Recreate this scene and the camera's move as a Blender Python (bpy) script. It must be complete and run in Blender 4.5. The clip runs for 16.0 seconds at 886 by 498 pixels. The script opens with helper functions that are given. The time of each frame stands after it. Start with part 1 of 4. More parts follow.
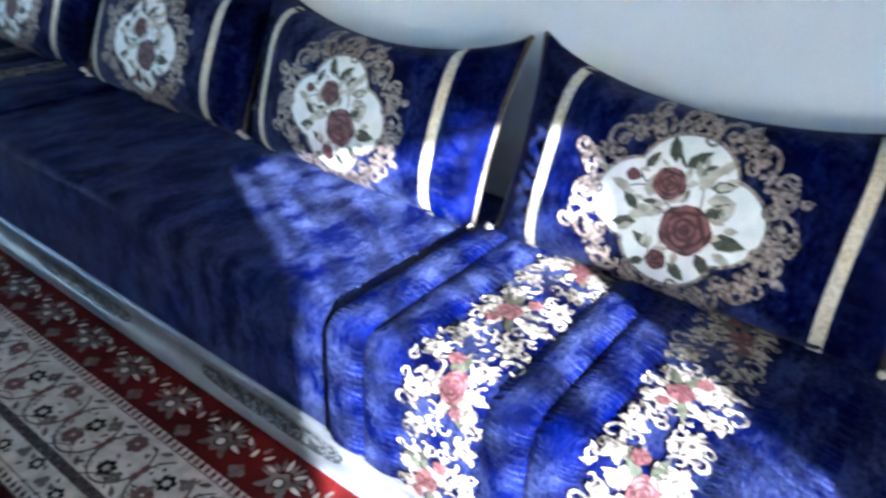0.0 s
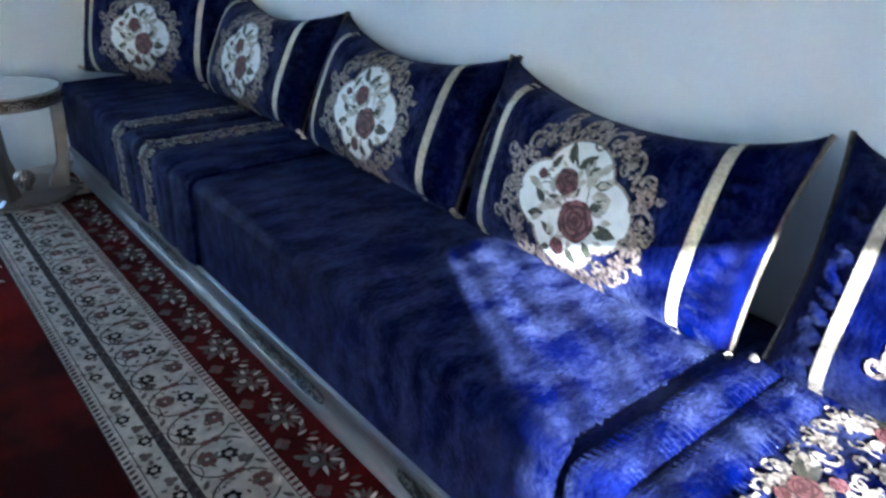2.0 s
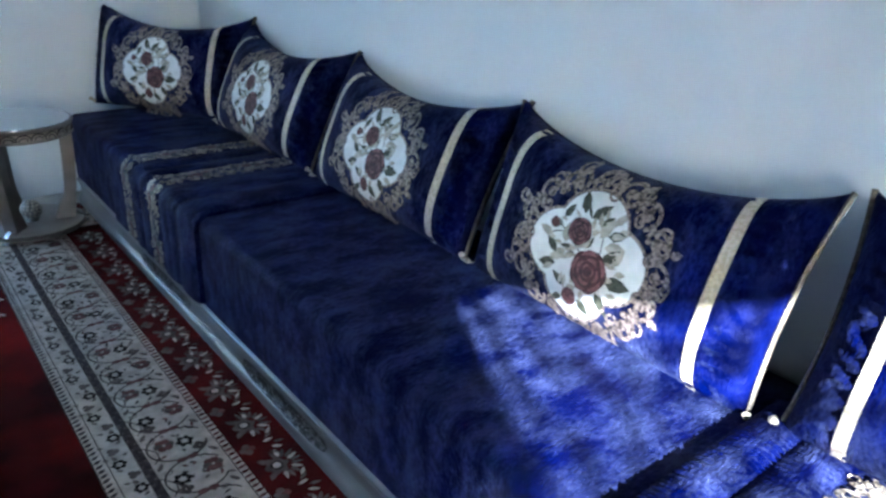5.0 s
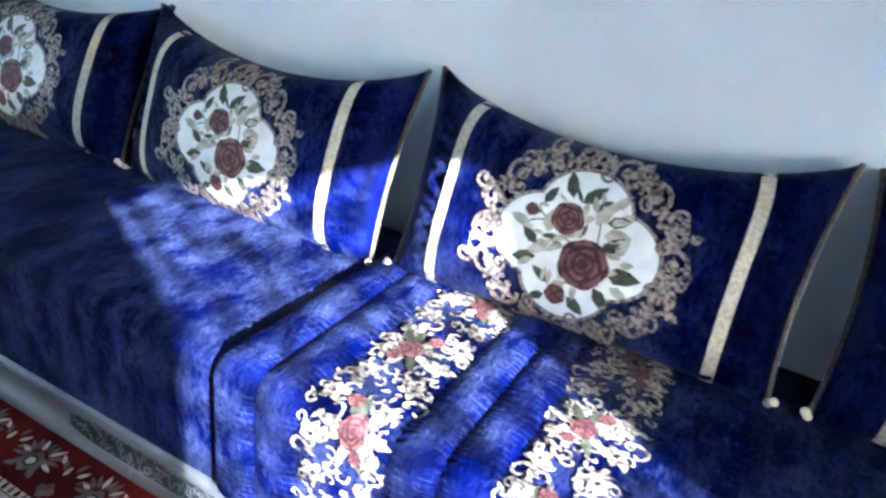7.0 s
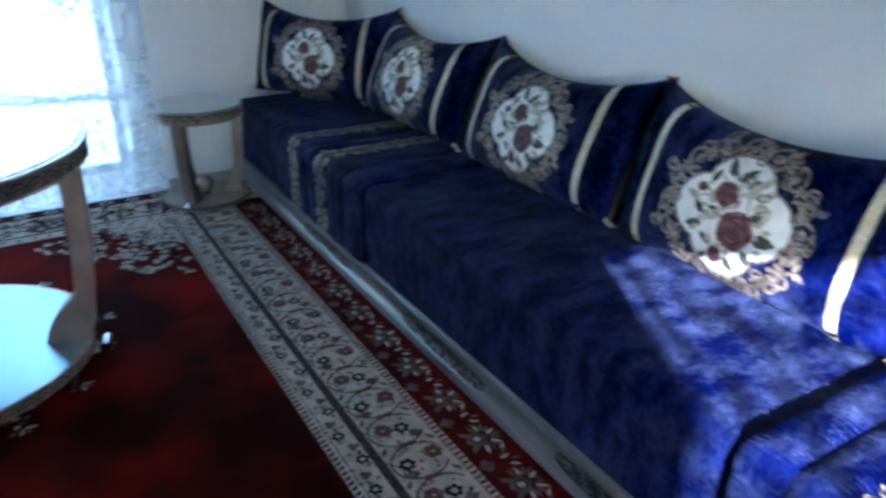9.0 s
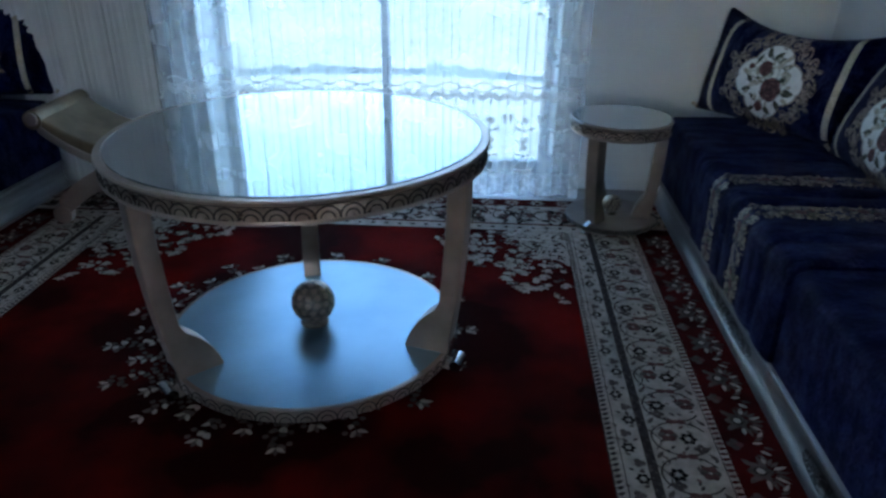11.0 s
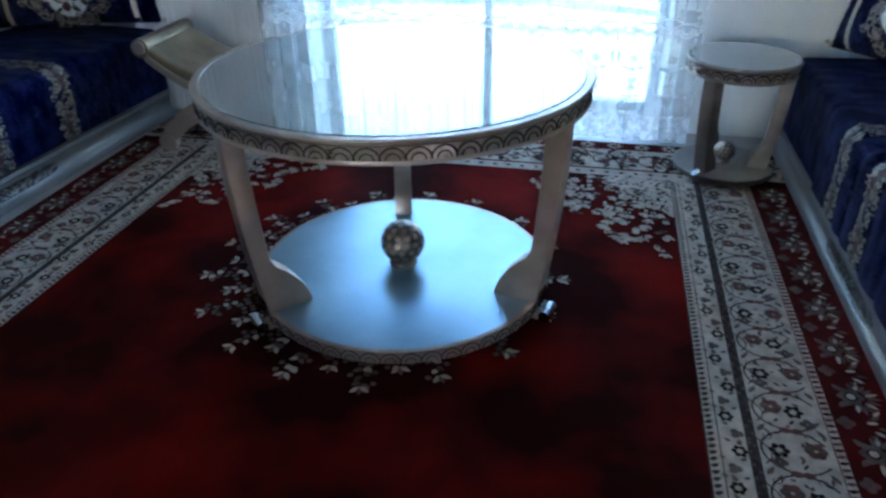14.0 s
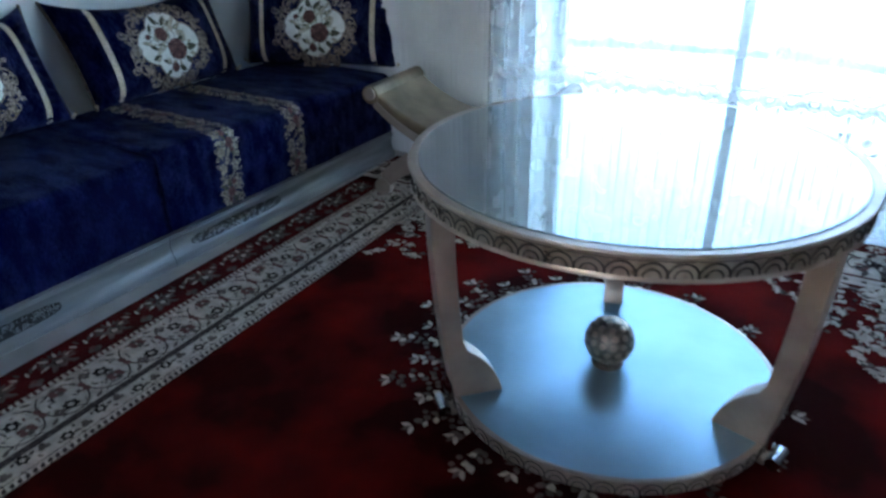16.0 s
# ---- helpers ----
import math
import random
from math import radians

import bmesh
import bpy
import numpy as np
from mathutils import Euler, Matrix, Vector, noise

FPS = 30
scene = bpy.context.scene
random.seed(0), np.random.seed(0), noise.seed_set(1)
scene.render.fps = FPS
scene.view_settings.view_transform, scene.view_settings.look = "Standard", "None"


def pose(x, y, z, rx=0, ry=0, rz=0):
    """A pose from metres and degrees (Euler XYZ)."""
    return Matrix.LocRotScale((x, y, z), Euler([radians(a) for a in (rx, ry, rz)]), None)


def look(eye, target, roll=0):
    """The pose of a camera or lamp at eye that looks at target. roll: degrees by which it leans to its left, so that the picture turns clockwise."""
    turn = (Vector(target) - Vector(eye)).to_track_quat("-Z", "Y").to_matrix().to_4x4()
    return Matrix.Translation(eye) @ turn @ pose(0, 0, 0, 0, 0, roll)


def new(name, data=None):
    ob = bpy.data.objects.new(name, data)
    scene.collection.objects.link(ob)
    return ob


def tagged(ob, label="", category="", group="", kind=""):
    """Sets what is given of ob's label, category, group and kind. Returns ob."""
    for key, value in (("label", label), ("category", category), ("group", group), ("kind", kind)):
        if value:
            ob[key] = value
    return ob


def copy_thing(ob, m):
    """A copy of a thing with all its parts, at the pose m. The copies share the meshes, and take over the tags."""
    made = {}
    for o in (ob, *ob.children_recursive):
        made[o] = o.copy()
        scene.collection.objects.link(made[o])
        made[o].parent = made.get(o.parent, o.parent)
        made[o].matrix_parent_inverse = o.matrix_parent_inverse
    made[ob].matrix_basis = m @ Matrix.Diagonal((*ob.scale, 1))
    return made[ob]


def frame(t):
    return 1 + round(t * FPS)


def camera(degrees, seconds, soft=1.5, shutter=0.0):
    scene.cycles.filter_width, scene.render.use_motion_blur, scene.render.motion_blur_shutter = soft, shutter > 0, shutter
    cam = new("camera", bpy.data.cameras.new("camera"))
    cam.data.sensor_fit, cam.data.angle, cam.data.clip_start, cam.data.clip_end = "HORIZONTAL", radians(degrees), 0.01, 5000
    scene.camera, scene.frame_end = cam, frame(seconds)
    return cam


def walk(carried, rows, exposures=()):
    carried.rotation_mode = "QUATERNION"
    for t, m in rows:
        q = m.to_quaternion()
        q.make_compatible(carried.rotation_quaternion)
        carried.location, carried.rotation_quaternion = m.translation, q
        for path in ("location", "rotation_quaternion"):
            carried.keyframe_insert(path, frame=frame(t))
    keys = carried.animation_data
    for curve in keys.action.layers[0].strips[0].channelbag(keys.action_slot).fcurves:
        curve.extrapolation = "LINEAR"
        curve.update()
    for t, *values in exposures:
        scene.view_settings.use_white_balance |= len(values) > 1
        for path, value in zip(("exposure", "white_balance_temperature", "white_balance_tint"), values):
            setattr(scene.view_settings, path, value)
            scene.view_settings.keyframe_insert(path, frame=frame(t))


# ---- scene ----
cam = camera(64.1, 16.0, soft=2.6, shutter=0.4)
PATH = [
    (0, (0.1, 0.127, 1.282), (1.513, 1.137, 0.292), 3.2),
    (0.5, (0.127, 0.125, 1.272), (1.385, 1.362, 0.329), 2.1),
    (1, (0.157, 0.214, 1.26), (1.397, 1.477, 0.328), 3.5),
    (1.5, (0.179, 0.364, 1.266), (1.413, 1.643, 0.351), 1.5),
    (2, (0.152, 0.44, 1.276), (1.324, 1.804, 0.401), 2.3),
    (2.5, (0.154, 0.493, 1.279), (1.308, 1.898, 0.446), 3.7),
    (3, (0.152, 0.507, 1.321), (1.233, 1.95, 0.456), 3.0),
    (5.5, (0.172, 0.469, 1.281), (1.45, 1.808, 0.524), 3.6),
    (6, (0.161, 0.438, 1.221), (1.659, 1.526, 0.465), 5.0),
    (6.5, (0.162, 0.345, 1.241), (1.742, 1.229, 0.392), 5.0),
    (7, (0.124, 0.162, 1.26), (1.74, 0.948, 0.382), 7.5),
    (7.5, (0.071, 0.1, 1.299), (1.557, 1.058, 0.364), 4.7),
    (8, (-0.005, 0.191, 1.31), (1.351, 1.36, 0.419), 3.9),
    (8.5, (-0.106, 0.296, 1.328), (1.11, 1.679, 0.548), 1.2),
    (9, (-0.095, 0.384, 1.31), (0.854, 1.935, 0.476), 0.7),
    (9.5, (0.017, 0.46, 1.326), (0.557, 2.213, 0.529), 3.0),
    (10, (0.051, 0.546, 1.34), (0.245, 2.347, 0.492), 2.5),
    (10.2, (0.077, 0.613, 1.32), (0.191, 2.429, 0.49), 2.0),
    (12.3, (0.096, 0.903, 1.301), (-0.218, 2.663, 0.404), -1.6),
    (12.5, (0.103, 0.898, 1.299), (-0.208, 2.667, 0.417), -1.9),
    (13, (0.102, 0.889, 1.305), (-0.216, 2.657, 0.427), -1.4),
    (13.5, (0.074, 0.879, 1.287), (-0.214, 2.625, 0.355), 0.3),
    (14, (0.081, 0.893, 1.293), (-0.297, 2.576, 0.281), -0.8),
    (14.5, (0.1, 0.915, 1.295), (-0.464, 2.556, 0.3), -1.8),
    (15, (0.123, 0.939, 1.308), (-0.614, 2.523, 0.335), -1.2),
    (15.5, (0.086, 1.005, 1.322), (-0.754, 2.548, 0.366), -0.9),
    (16, (-0.044, 1.112, 1.333), (-0.939, 2.647, 0.414), -1.0),
]
EXPOSURES = [(t, e + 0.45, k, 10) for t, e, k in ((0, 4.58, 5150), (3, 4.42, 5150), (5.5, 4.52, 5150), (7, 4.66, 5150), (8, 4.55, 5150), (9, 4.16, 5100), (10.2, 3.6, 5050), (12.5, 2.95, 5650), (13, 3.88, 5300), (13.5, 4.18, 5280), (14, 4.22, 5300), (16, 4.28, 5450))]
walk(cam, [(t, look(eye, target, roll)) for t, eye, target, roll in PATH], EXPOSURES)

# ---- light and air ----
world = bpy.data.worlds.new("sky")
scene.world = world
world.use_nodes = True
wn = world.node_tree
sky = wn.nodes.new("ShaderNodeTexSky")
sky.sky_type = "NISHITA"
sky.sun_disc = False
SUN_EL, SUN_DIR = radians(17.0), Vector((0.47, 0.88, 0)).normalized()
sky.sun_elevation = SUN_EL
sky.sun_rotation = math.atan2(-SUN_DIR.x, -SUN_DIR.y)
wn.links.new(sky.outputs[0], wn.nodes["Background"].inputs[0])
wn.nodes["Background"].inputs[1].default_value = 0.10
sun = new("sun", bpy.data.lights.new("sun", "SUN"))
sun.data.energy, sun.data.angle, sun.data.color = 3.0, radians(0.5), (1.0, 0.96, 0.92)
ray = Vector((SUN_DIR.x * math.cos(SUN_EL), SUN_DIR.y * math.cos(SUN_EL), -math.sin(SUN_EL)))
sun.matrix_world = look(Vector((0, 0, 6)), Vector((0, 0, 6)) + ray)


# ---- materials ----
def mat(name, base, rough=0.6, metal=0.0, sheen=0.0, coat=0.0, spec=0.5):
    m = bpy.data.materials.new(name)
    m.use_nodes = True
    b = m.node_tree.nodes["Principled BSDF"]
    b.inputs["Base Color"].default_value = (*base, 1)
    b.inputs["Roughness"].default_value = rough
    b.inputs["Metallic"].default_value = metal
    b.inputs["Sheen Weight"].default_value = sheen
    b.inputs["Coat Weight"].default_value = coat
    b.inputs["Specular IOR Level"].default_value = spec
    return m


def vary(m, a, b, scale, stretch=(1, 1, 1), detail=4.0, bump=0.0, bump_scale=None, rough=None, dist=0.002, low=0.35, high=0.65):
    """Two-tone noise on the base colour, with a finer bump."""
    t = m.node_tree
    bs = t.nodes["Principled BSDF"]
    co = t.nodes.new("ShaderNodeTexCoord")
    mp = t.nodes.new("ShaderNodeMapping")
    mp.inputs["Scale"].default_value = stretch
    t.links.new(co.outputs["Object"], mp.inputs[0])
    n = t.nodes.new("ShaderNodeTexNoise")
    n.inputs["Scale"].default_value, n.inputs["Detail"].default_value = scale, detail
    t.links.new(mp.outputs[0], n.inputs[0])
    r = t.nodes.new("ShaderNodeValToRGB")
    r.color_ramp.elements[0].position, r.color_ramp.elements[1].position = low, high
    r.color_ramp.elements[0].color, r.color_ramp.elements[1].color = (*a, 1), (*b, 1)
    t.links.new(n.outputs["Fac"], r.inputs[0])
    t.links.new(r.outputs[0], bs.inputs["Base Color"])
    if rough:
        rr = t.nodes.new("ShaderNodeMapRange")
        rr.inputs["To Min"].default_value, rr.inputs["To Max"].default_value = rough
        t.links.new(n.outputs["Fac"], rr.inputs[0])
        t.links.new(rr.outputs[0], bs.inputs["Roughness"])
    if bump:
        f2 = t.nodes.new("ShaderNodeTexNoise")
        f2.inputs["Scale"].default_value, f2.inputs["Detail"].default_value = bump_scale or scale * 6, 3
        t.links.new(mp.outputs[0], f2.inputs[0])
        bp = t.nodes.new("ShaderNodeBump")
        bp.inputs["Strength"].default_value, bp.inputs["Distance"].default_value = bump, dist
        t.links.new(f2.outputs["Fac"], bp.inputs["Height"])
        t.links.new(bp.outputs[0], bs.inputs["Normal"])
    return m


def velvet_mat(name, stretch):
    """Crushed velvet: a deep saturated ground, and a pile that throws light back where it lies towards it."""
    m = mat(name, (0.002, 0.004, 0.04), 0.5, 0, 0, 0, 0.04)
    vary(m, (0.0002, 0.0010, 0.024), (0.0003, 0.0016, 0.031), 7, stretch, 8, 0.7, 60, (0.40, 0.65), 0.006, 0.3, 0.7)
    t = m.node_tree
    b = t.nodes["Principled BSDF"]
    b.inputs["Specular Tint"].default_value = (0.7, 0.75, 1.0, 1)
    # crushed nap: the pile lies differently in short streaks, mottled again in larger patches
    nap = t.nodes.new("ShaderNodeTexNoise")
    nap.inputs["Scale"].default_value, nap.inputs["Detail"].default_value, nap.inputs["Roughness"].default_value = 40, 8, 0.75
    t.links.new(t.nodes["Mapping"].outputs[0], nap.inputs[0])
    patch = t.nodes.new("ShaderNodeTexNoise")
    patch.inputs["Scale"].default_value, patch.inputs["Detail"].default_value = 6, 3
    t.links.new(t.nodes["Mapping"].outputs[0], patch.inputs[0])
    both = t.nodes.new("ShaderNodeMath")
    both.operation = "MULTIPLY"
    t.links.new(nap.outputs["Fac"], both.inputs[0])
    t.links.new(patch.outputs["Fac"], both.inputs[1])
    ramp = t.nodes.new("ShaderNodeValToRGB")
    ramp.color_ramp.elements[0].position, ramp.color_ramp.elements[1].position = 0.18, 0.36
    ramp.color_ramp.elements[0].color, ramp.color_ramp.elements[1].color = (0.0001, 0.0003, 0.002, 1), (0.046, 0.056, 0.105, 1)
    t.links.new(both.outputs[0], ramp.inputs[0])
    pile = t.nodes.new("ShaderNodeBsdfSheen")
    pile.distribution = "ASHIKHMIN"
    pile.inputs["Roughness"].default_value = 0.5
    t.links.new(ramp.outputs[0], pile.inputs["Color"])
    t.links.new(t.nodes["Bump"].outputs[0], pile.inputs["Normal"])
    add = t.nodes.new("ShaderNodeAddShader")
    t.links.new(b.outputs[0], add.inputs[0])
    t.links.new(pile.outputs[0], add.inputs[1])
    t.links.new(add.outputs[0], t.nodes["Material Output"].inputs[0])
    return m


VELVET = velvet_mat("velvet_seat", (1.2, 2.6, 1.6))
VELVET_P = velvet_mat("velvet_cushion", (2.4, 1.5, 1.2))
GOLD = vary(mat("gold_braid", (0.6, 0.47, 0.25), 0.55, 0.25), (0.46, 0.39, 0.26), (0.64, 0.57, 0.43), 110, low=0.38, high=0.60, bump=0.6, bump_scale=180)
# gold far darker than the braid: shadow at the cushion ends is in the colour
CORD = vary(mat("shaded_gold_cord", (0.3, 0.25, 0.16), 0.6, 0.1), (0.07, 0.055, 0.035), (0.17, 0.14, 0.09), 110, low=0.38, high=0.60, bump=0.6, bump_scale=180)
SCROLL = vary(mat("bronze_thread", (0.36, 0.26, 0.18), 0.5, 0.15), (0.05, 0.038, 0.032), (0.38, 0.30, 0.25), 100, low=0.38, high=0.60, bump=0.5, bump_scale=260)
CREAM_T = vary(mat("cream_thread", (0.62, 0.57, 0.47), 0.6), (0.06, 0.045, 0.033), (0.40, 0.34, 0.265), 110, low=0.38, high=0.60, bump=0.5, bump_scale=260)
WHITE_T = vary(mat("white_satin", (0.72, 0.73, 0.72), 0.5), (0.66, 0.68, 0.65), (0.78, 0.79, 0.76), 30, bump=0.3, bump_scale=300)
ROSE = vary(mat("rose_thread", (0.25, 0.04, 0.05), 0.6), (0.032, 0.006, 0.008), (0.080, 0.018, 0.021), 90, bump=0.5, bump_scale=260)
ROSE_L = vary(mat("rose_light_thread", (0.45, 0.16, 0.16), 0.6), (0.12, 0.042, 0.042), (0.21, 0.088, 0.082), 90, bump=0.5, bump_scale=260)
LEAF = vary(mat("leaf_thread", (0.07, 0.09, 0.06), 0.6), (0.022, 0.028, 0.016), (0.075, 0.075, 0.046), 90, bump=0.5, bump_scale=260)
TAUPE_T = vary(mat("taupe_thread", (0.38, 0.35, 0.28), 0.6), (0.30, 0.28, 0.22), (0.50, 0.47, 0.38), 50)
WALL = vary(mat("painted_plaster", (0.72, 0.75, 0.77), 0.55), (0.75, 0.805, 0.825), (0.79, 0.84, 0.855), 2.5, bump=0.12, bump_scale=60)
CEIL = vary(mat("ceiling_paint", (0.8, 0.8, 0.8), 0.8), (0.83, 0.83, 0.83), (0.86, 0.86, 0.86), 3)
SCREED = vary(mat("tile_floor", (0.35, 0.32, 0.3), 0.4), (0.30, 0.28, 0.26), (0.40, 0.37, 0.34), 6)
SILVER = vary(mat("champagne_lacquer", (0.5, 0.45, 0.39), 0.34, 0.68), (0.34, 0.27, 0.220), (0.49, 0.40, 0.335), 7, bump=0.15, bump_scale=160, rough=(0.28, 0.42))
# darker copy of champagne_lacquer: the side table's shade is put into its colour
SILVER_S = vary(mat("shaded_champagne", (0.3, 0.27, 0.23), 0.4, 0.55), (0.19, 0.165, 0.14), (0.29, 0.255, 0.22), 7, bump=0.15, bump_scale=160, rough=(0.32, 0.46))
# a little below champagne_lacquer: shade under the coffee table's edge, as colour
SILVER_M = vary(mat("rim_shade_champagne", (0.3, 0.26, 0.22), 0.3, 0.8), (0.30, 0.25, 0.205), (0.46, 0.39, 0.325), 40, bump=0.3, bump_scale=120, rough=(0.22, 0.38))
SILVER_D = vary(mat("antiqued_silver", (0.26, 0.24, 0.22), 0.4, 0.6), (0.09, 0.08, 0.07), (0.26, 0.23, 0.19), 60, bump=0.3, bump_scale=200)
RAIL = vary(mat("silver_rail_paint", (0.40, 0.41, 0.42), 0.36, 0.45), (0.15, 0.153, 0.155), (0.24, 0.243, 0.245), 5, (6, 0.6, 6), bump=0.2, bump_scale=90, rough=(0.3, 0.45))
CARVE = vary(mat("carving_dark", (0.10, 0.10, 0.10), 0.5, 0.3), (0.008, 0.008, 0.008), (0.03, 0.03, 0.03), 80)
SATIN = vary(mat("satin_shelf", (0.36, 0.43, 0.50), 0.30, 0.75), (0.27, 0.39, 0.47), (0.34, 0.47, 0.55), 4, rough=(0.26, 0.34))
GLASS_TOP = mat("glass_over_silver", (0.34, 0.39, 0.40), 0.035, 0.6, 0, 1.0, 1.0)
GLASS_TOP.node_tree.nodes["Principled BSDF"].inputs["Coat Roughness"].default_value = 0.02
ARCS = vary(mat("dark_patina", (0.03, 0.025, 0.02), 0.5, 0.1), (0.018, 0.015, 0.012), (0.05, 0.042, 0.035), 90)
CHROME = mat("polished_silver", (0.55, 0.54, 0.53), 0.2, 1.0)
STOOL = vary(mat("gold_leatherette", (0.36, 0.29, 0.17), 0.4, 0.35), (0.17, 0.125, 0.075), (0.27, 0.205, 0.125), 8, bump=0.3, bump_scale=90)
PILE = vary(mat("red_pile", (0.07, 0.002, 0.002), 0.95, 0, 0.05, 0, 0.03), (0.014, 0.0005, 0.0005), (0.185, 0.0055, 0.0036), 1.9, detail=9, bump=0.9, bump_scale=420, dist=0.004, low=0.44, high=0.74)
PILE.node_tree.nodes["Principled BSDF"].inputs["Sheen Tint"].default_value = (0.8, 0.1, 0.08, 1)
PILE_DK = vary(mat("oxblood_pile", (0.06, 0.003, 0.003), 0.95, 0, 0.02, 0, 0.03), (0.036, 0.0013, 0.0012), (0.085, 0.0035, 0.003), 8, bump=0.8, bump_scale=420, dist=0.004)
IVORY = vary(mat("ivory_pile", (0.52, 0.48, 0.43), 0.95, 0, 0.02, 0, 0.03), (0.38, 0.32, 0.26), (0.58, 0.495, 0.405), 22, bump=0.8, bump_scale=420, dist=0.004)
TAUPE = vary(mat("taupe_pile", (0.17, 0.14, 0.12), 0.95, 0, 0, 0, 0.03), (0.075, 0.058, 0.050), (0.16, 0.125, 0.105), 20, bump=0.8, bump_scale=420, dist=0.004)
DARK = vary(mat("dark_pile", (0.02, 0.016, 0.016), 0.95, 0, 0, 0, 0.03), (0.007, 0.006, 0.006), (0.018, 0.014, 0.014), 20, bump=0.8, bump_scale=420, dist=0.004)
MAUVE = vary(mat("mauve_pile", (0.08, 0.06, 0.06), 0.95, 0, 0, 0, 0.03), (0.035, 0.027, 0.027), (0.075, 0.058, 0.054), 60, bump=0.8, bump_scale=420, dist=0.004)
ROSY = vary(mat("rosewood_pile", (0.16, 0.07, 0.06), 0.95, 0, 0, 0, 0.03), (0.10, 0.045, 0.040), (0.17, 0.08, 0.07), 30, bump=0.8, bump_scale=420, dist=0.004)
ALU = mat("white_window_frame", (0.7, 0.73, 0.76), 0.35)
PANE = bpy.data.materials.new("window_glass")
PANE.use_nodes = True
_p = PANE.node_tree.nodes["Principled BSDF"]
_p.inputs["Transmission Weight"].default_value, _p.inputs["Roughness"].default_value, _p.inputs["IOR"].default_value = 1.0, 0.0, 1.02


def sheer_mat(name, clear, lace, grain=7.0, edge=0.08, thin=0.45):
    """Voile: part open weave, part thin cloth, with embroidered lace that is denser."""
    m = bpy.data.materials.new(name)
    m.use_nodes = True
    t = m.node_tree
    t.nodes.remove(t.nodes["Principled BSDF"])
    out = t.nodes["Material Output"]
    tr, di, tl = t.nodes.new("ShaderNodeBsdfTransparent"), t.nodes.new("ShaderNodeBsdfDiffuse"), t.nodes.new("ShaderNodeBsdfTranslucent")
    di.inputs[0].default_value = tl.inputs[0].default_value = (0.86, 0.88, 0.90, 1)
    cloth, mix = t.nodes.new("ShaderNodeMixShader"), t.nodes.new("ShaderNodeMixShader")
    cloth.inputs[0].default_value = thin
    t.links.new(di.outputs[0], cloth.inputs[1])
    t.links.new(tl.outputs[0], cloth.inputs[2])
    co = t.nodes.new("ShaderNodeTexCoord")
    n = t.nodes.new("ShaderNodeTexNoise")
    n.inputs["Scale"].default_value, n.inputs["Detail"].default_value = grain, 3
    t.links.new(co.outputs["Object"], n.inputs[0])
    rg = t.nodes.new("ShaderNodeMapRange")
    rg.inputs["From Min"].default_value, rg.inputs["From Max"].default_value = 0.5 - edge, 0.5 + edge
    rg.inputs["To Min"].default_value, rg.inputs["To Max"].default_value = clear, lace
    t.links.new(n.outputs["Fac"], rg.inputs[0])
    t.links.new(rg.outputs[0], mix.inputs[0])
    t.links.new(tr.outputs[0], mix.inputs[1])
    t.links.new(cloth.outputs[0], mix.inputs[2])
    t.links.new(mix.outputs[0], out.inputs[0])
    return m


SHEER = sheer_mat("white_voile", 0.26, 0.40)
SHEER_SUN = sheer_mat("lace_voile", 0.03, 0.80, 15.0, 0.05)
LACE = sheer_mat("lace_thread", 0.62, 0.86, 30.0, 0.08, 0.12)
HEM = sheer_mat("lace_hem_voile", 0.50, 0.72, 40.0, 0.06, 0.5)


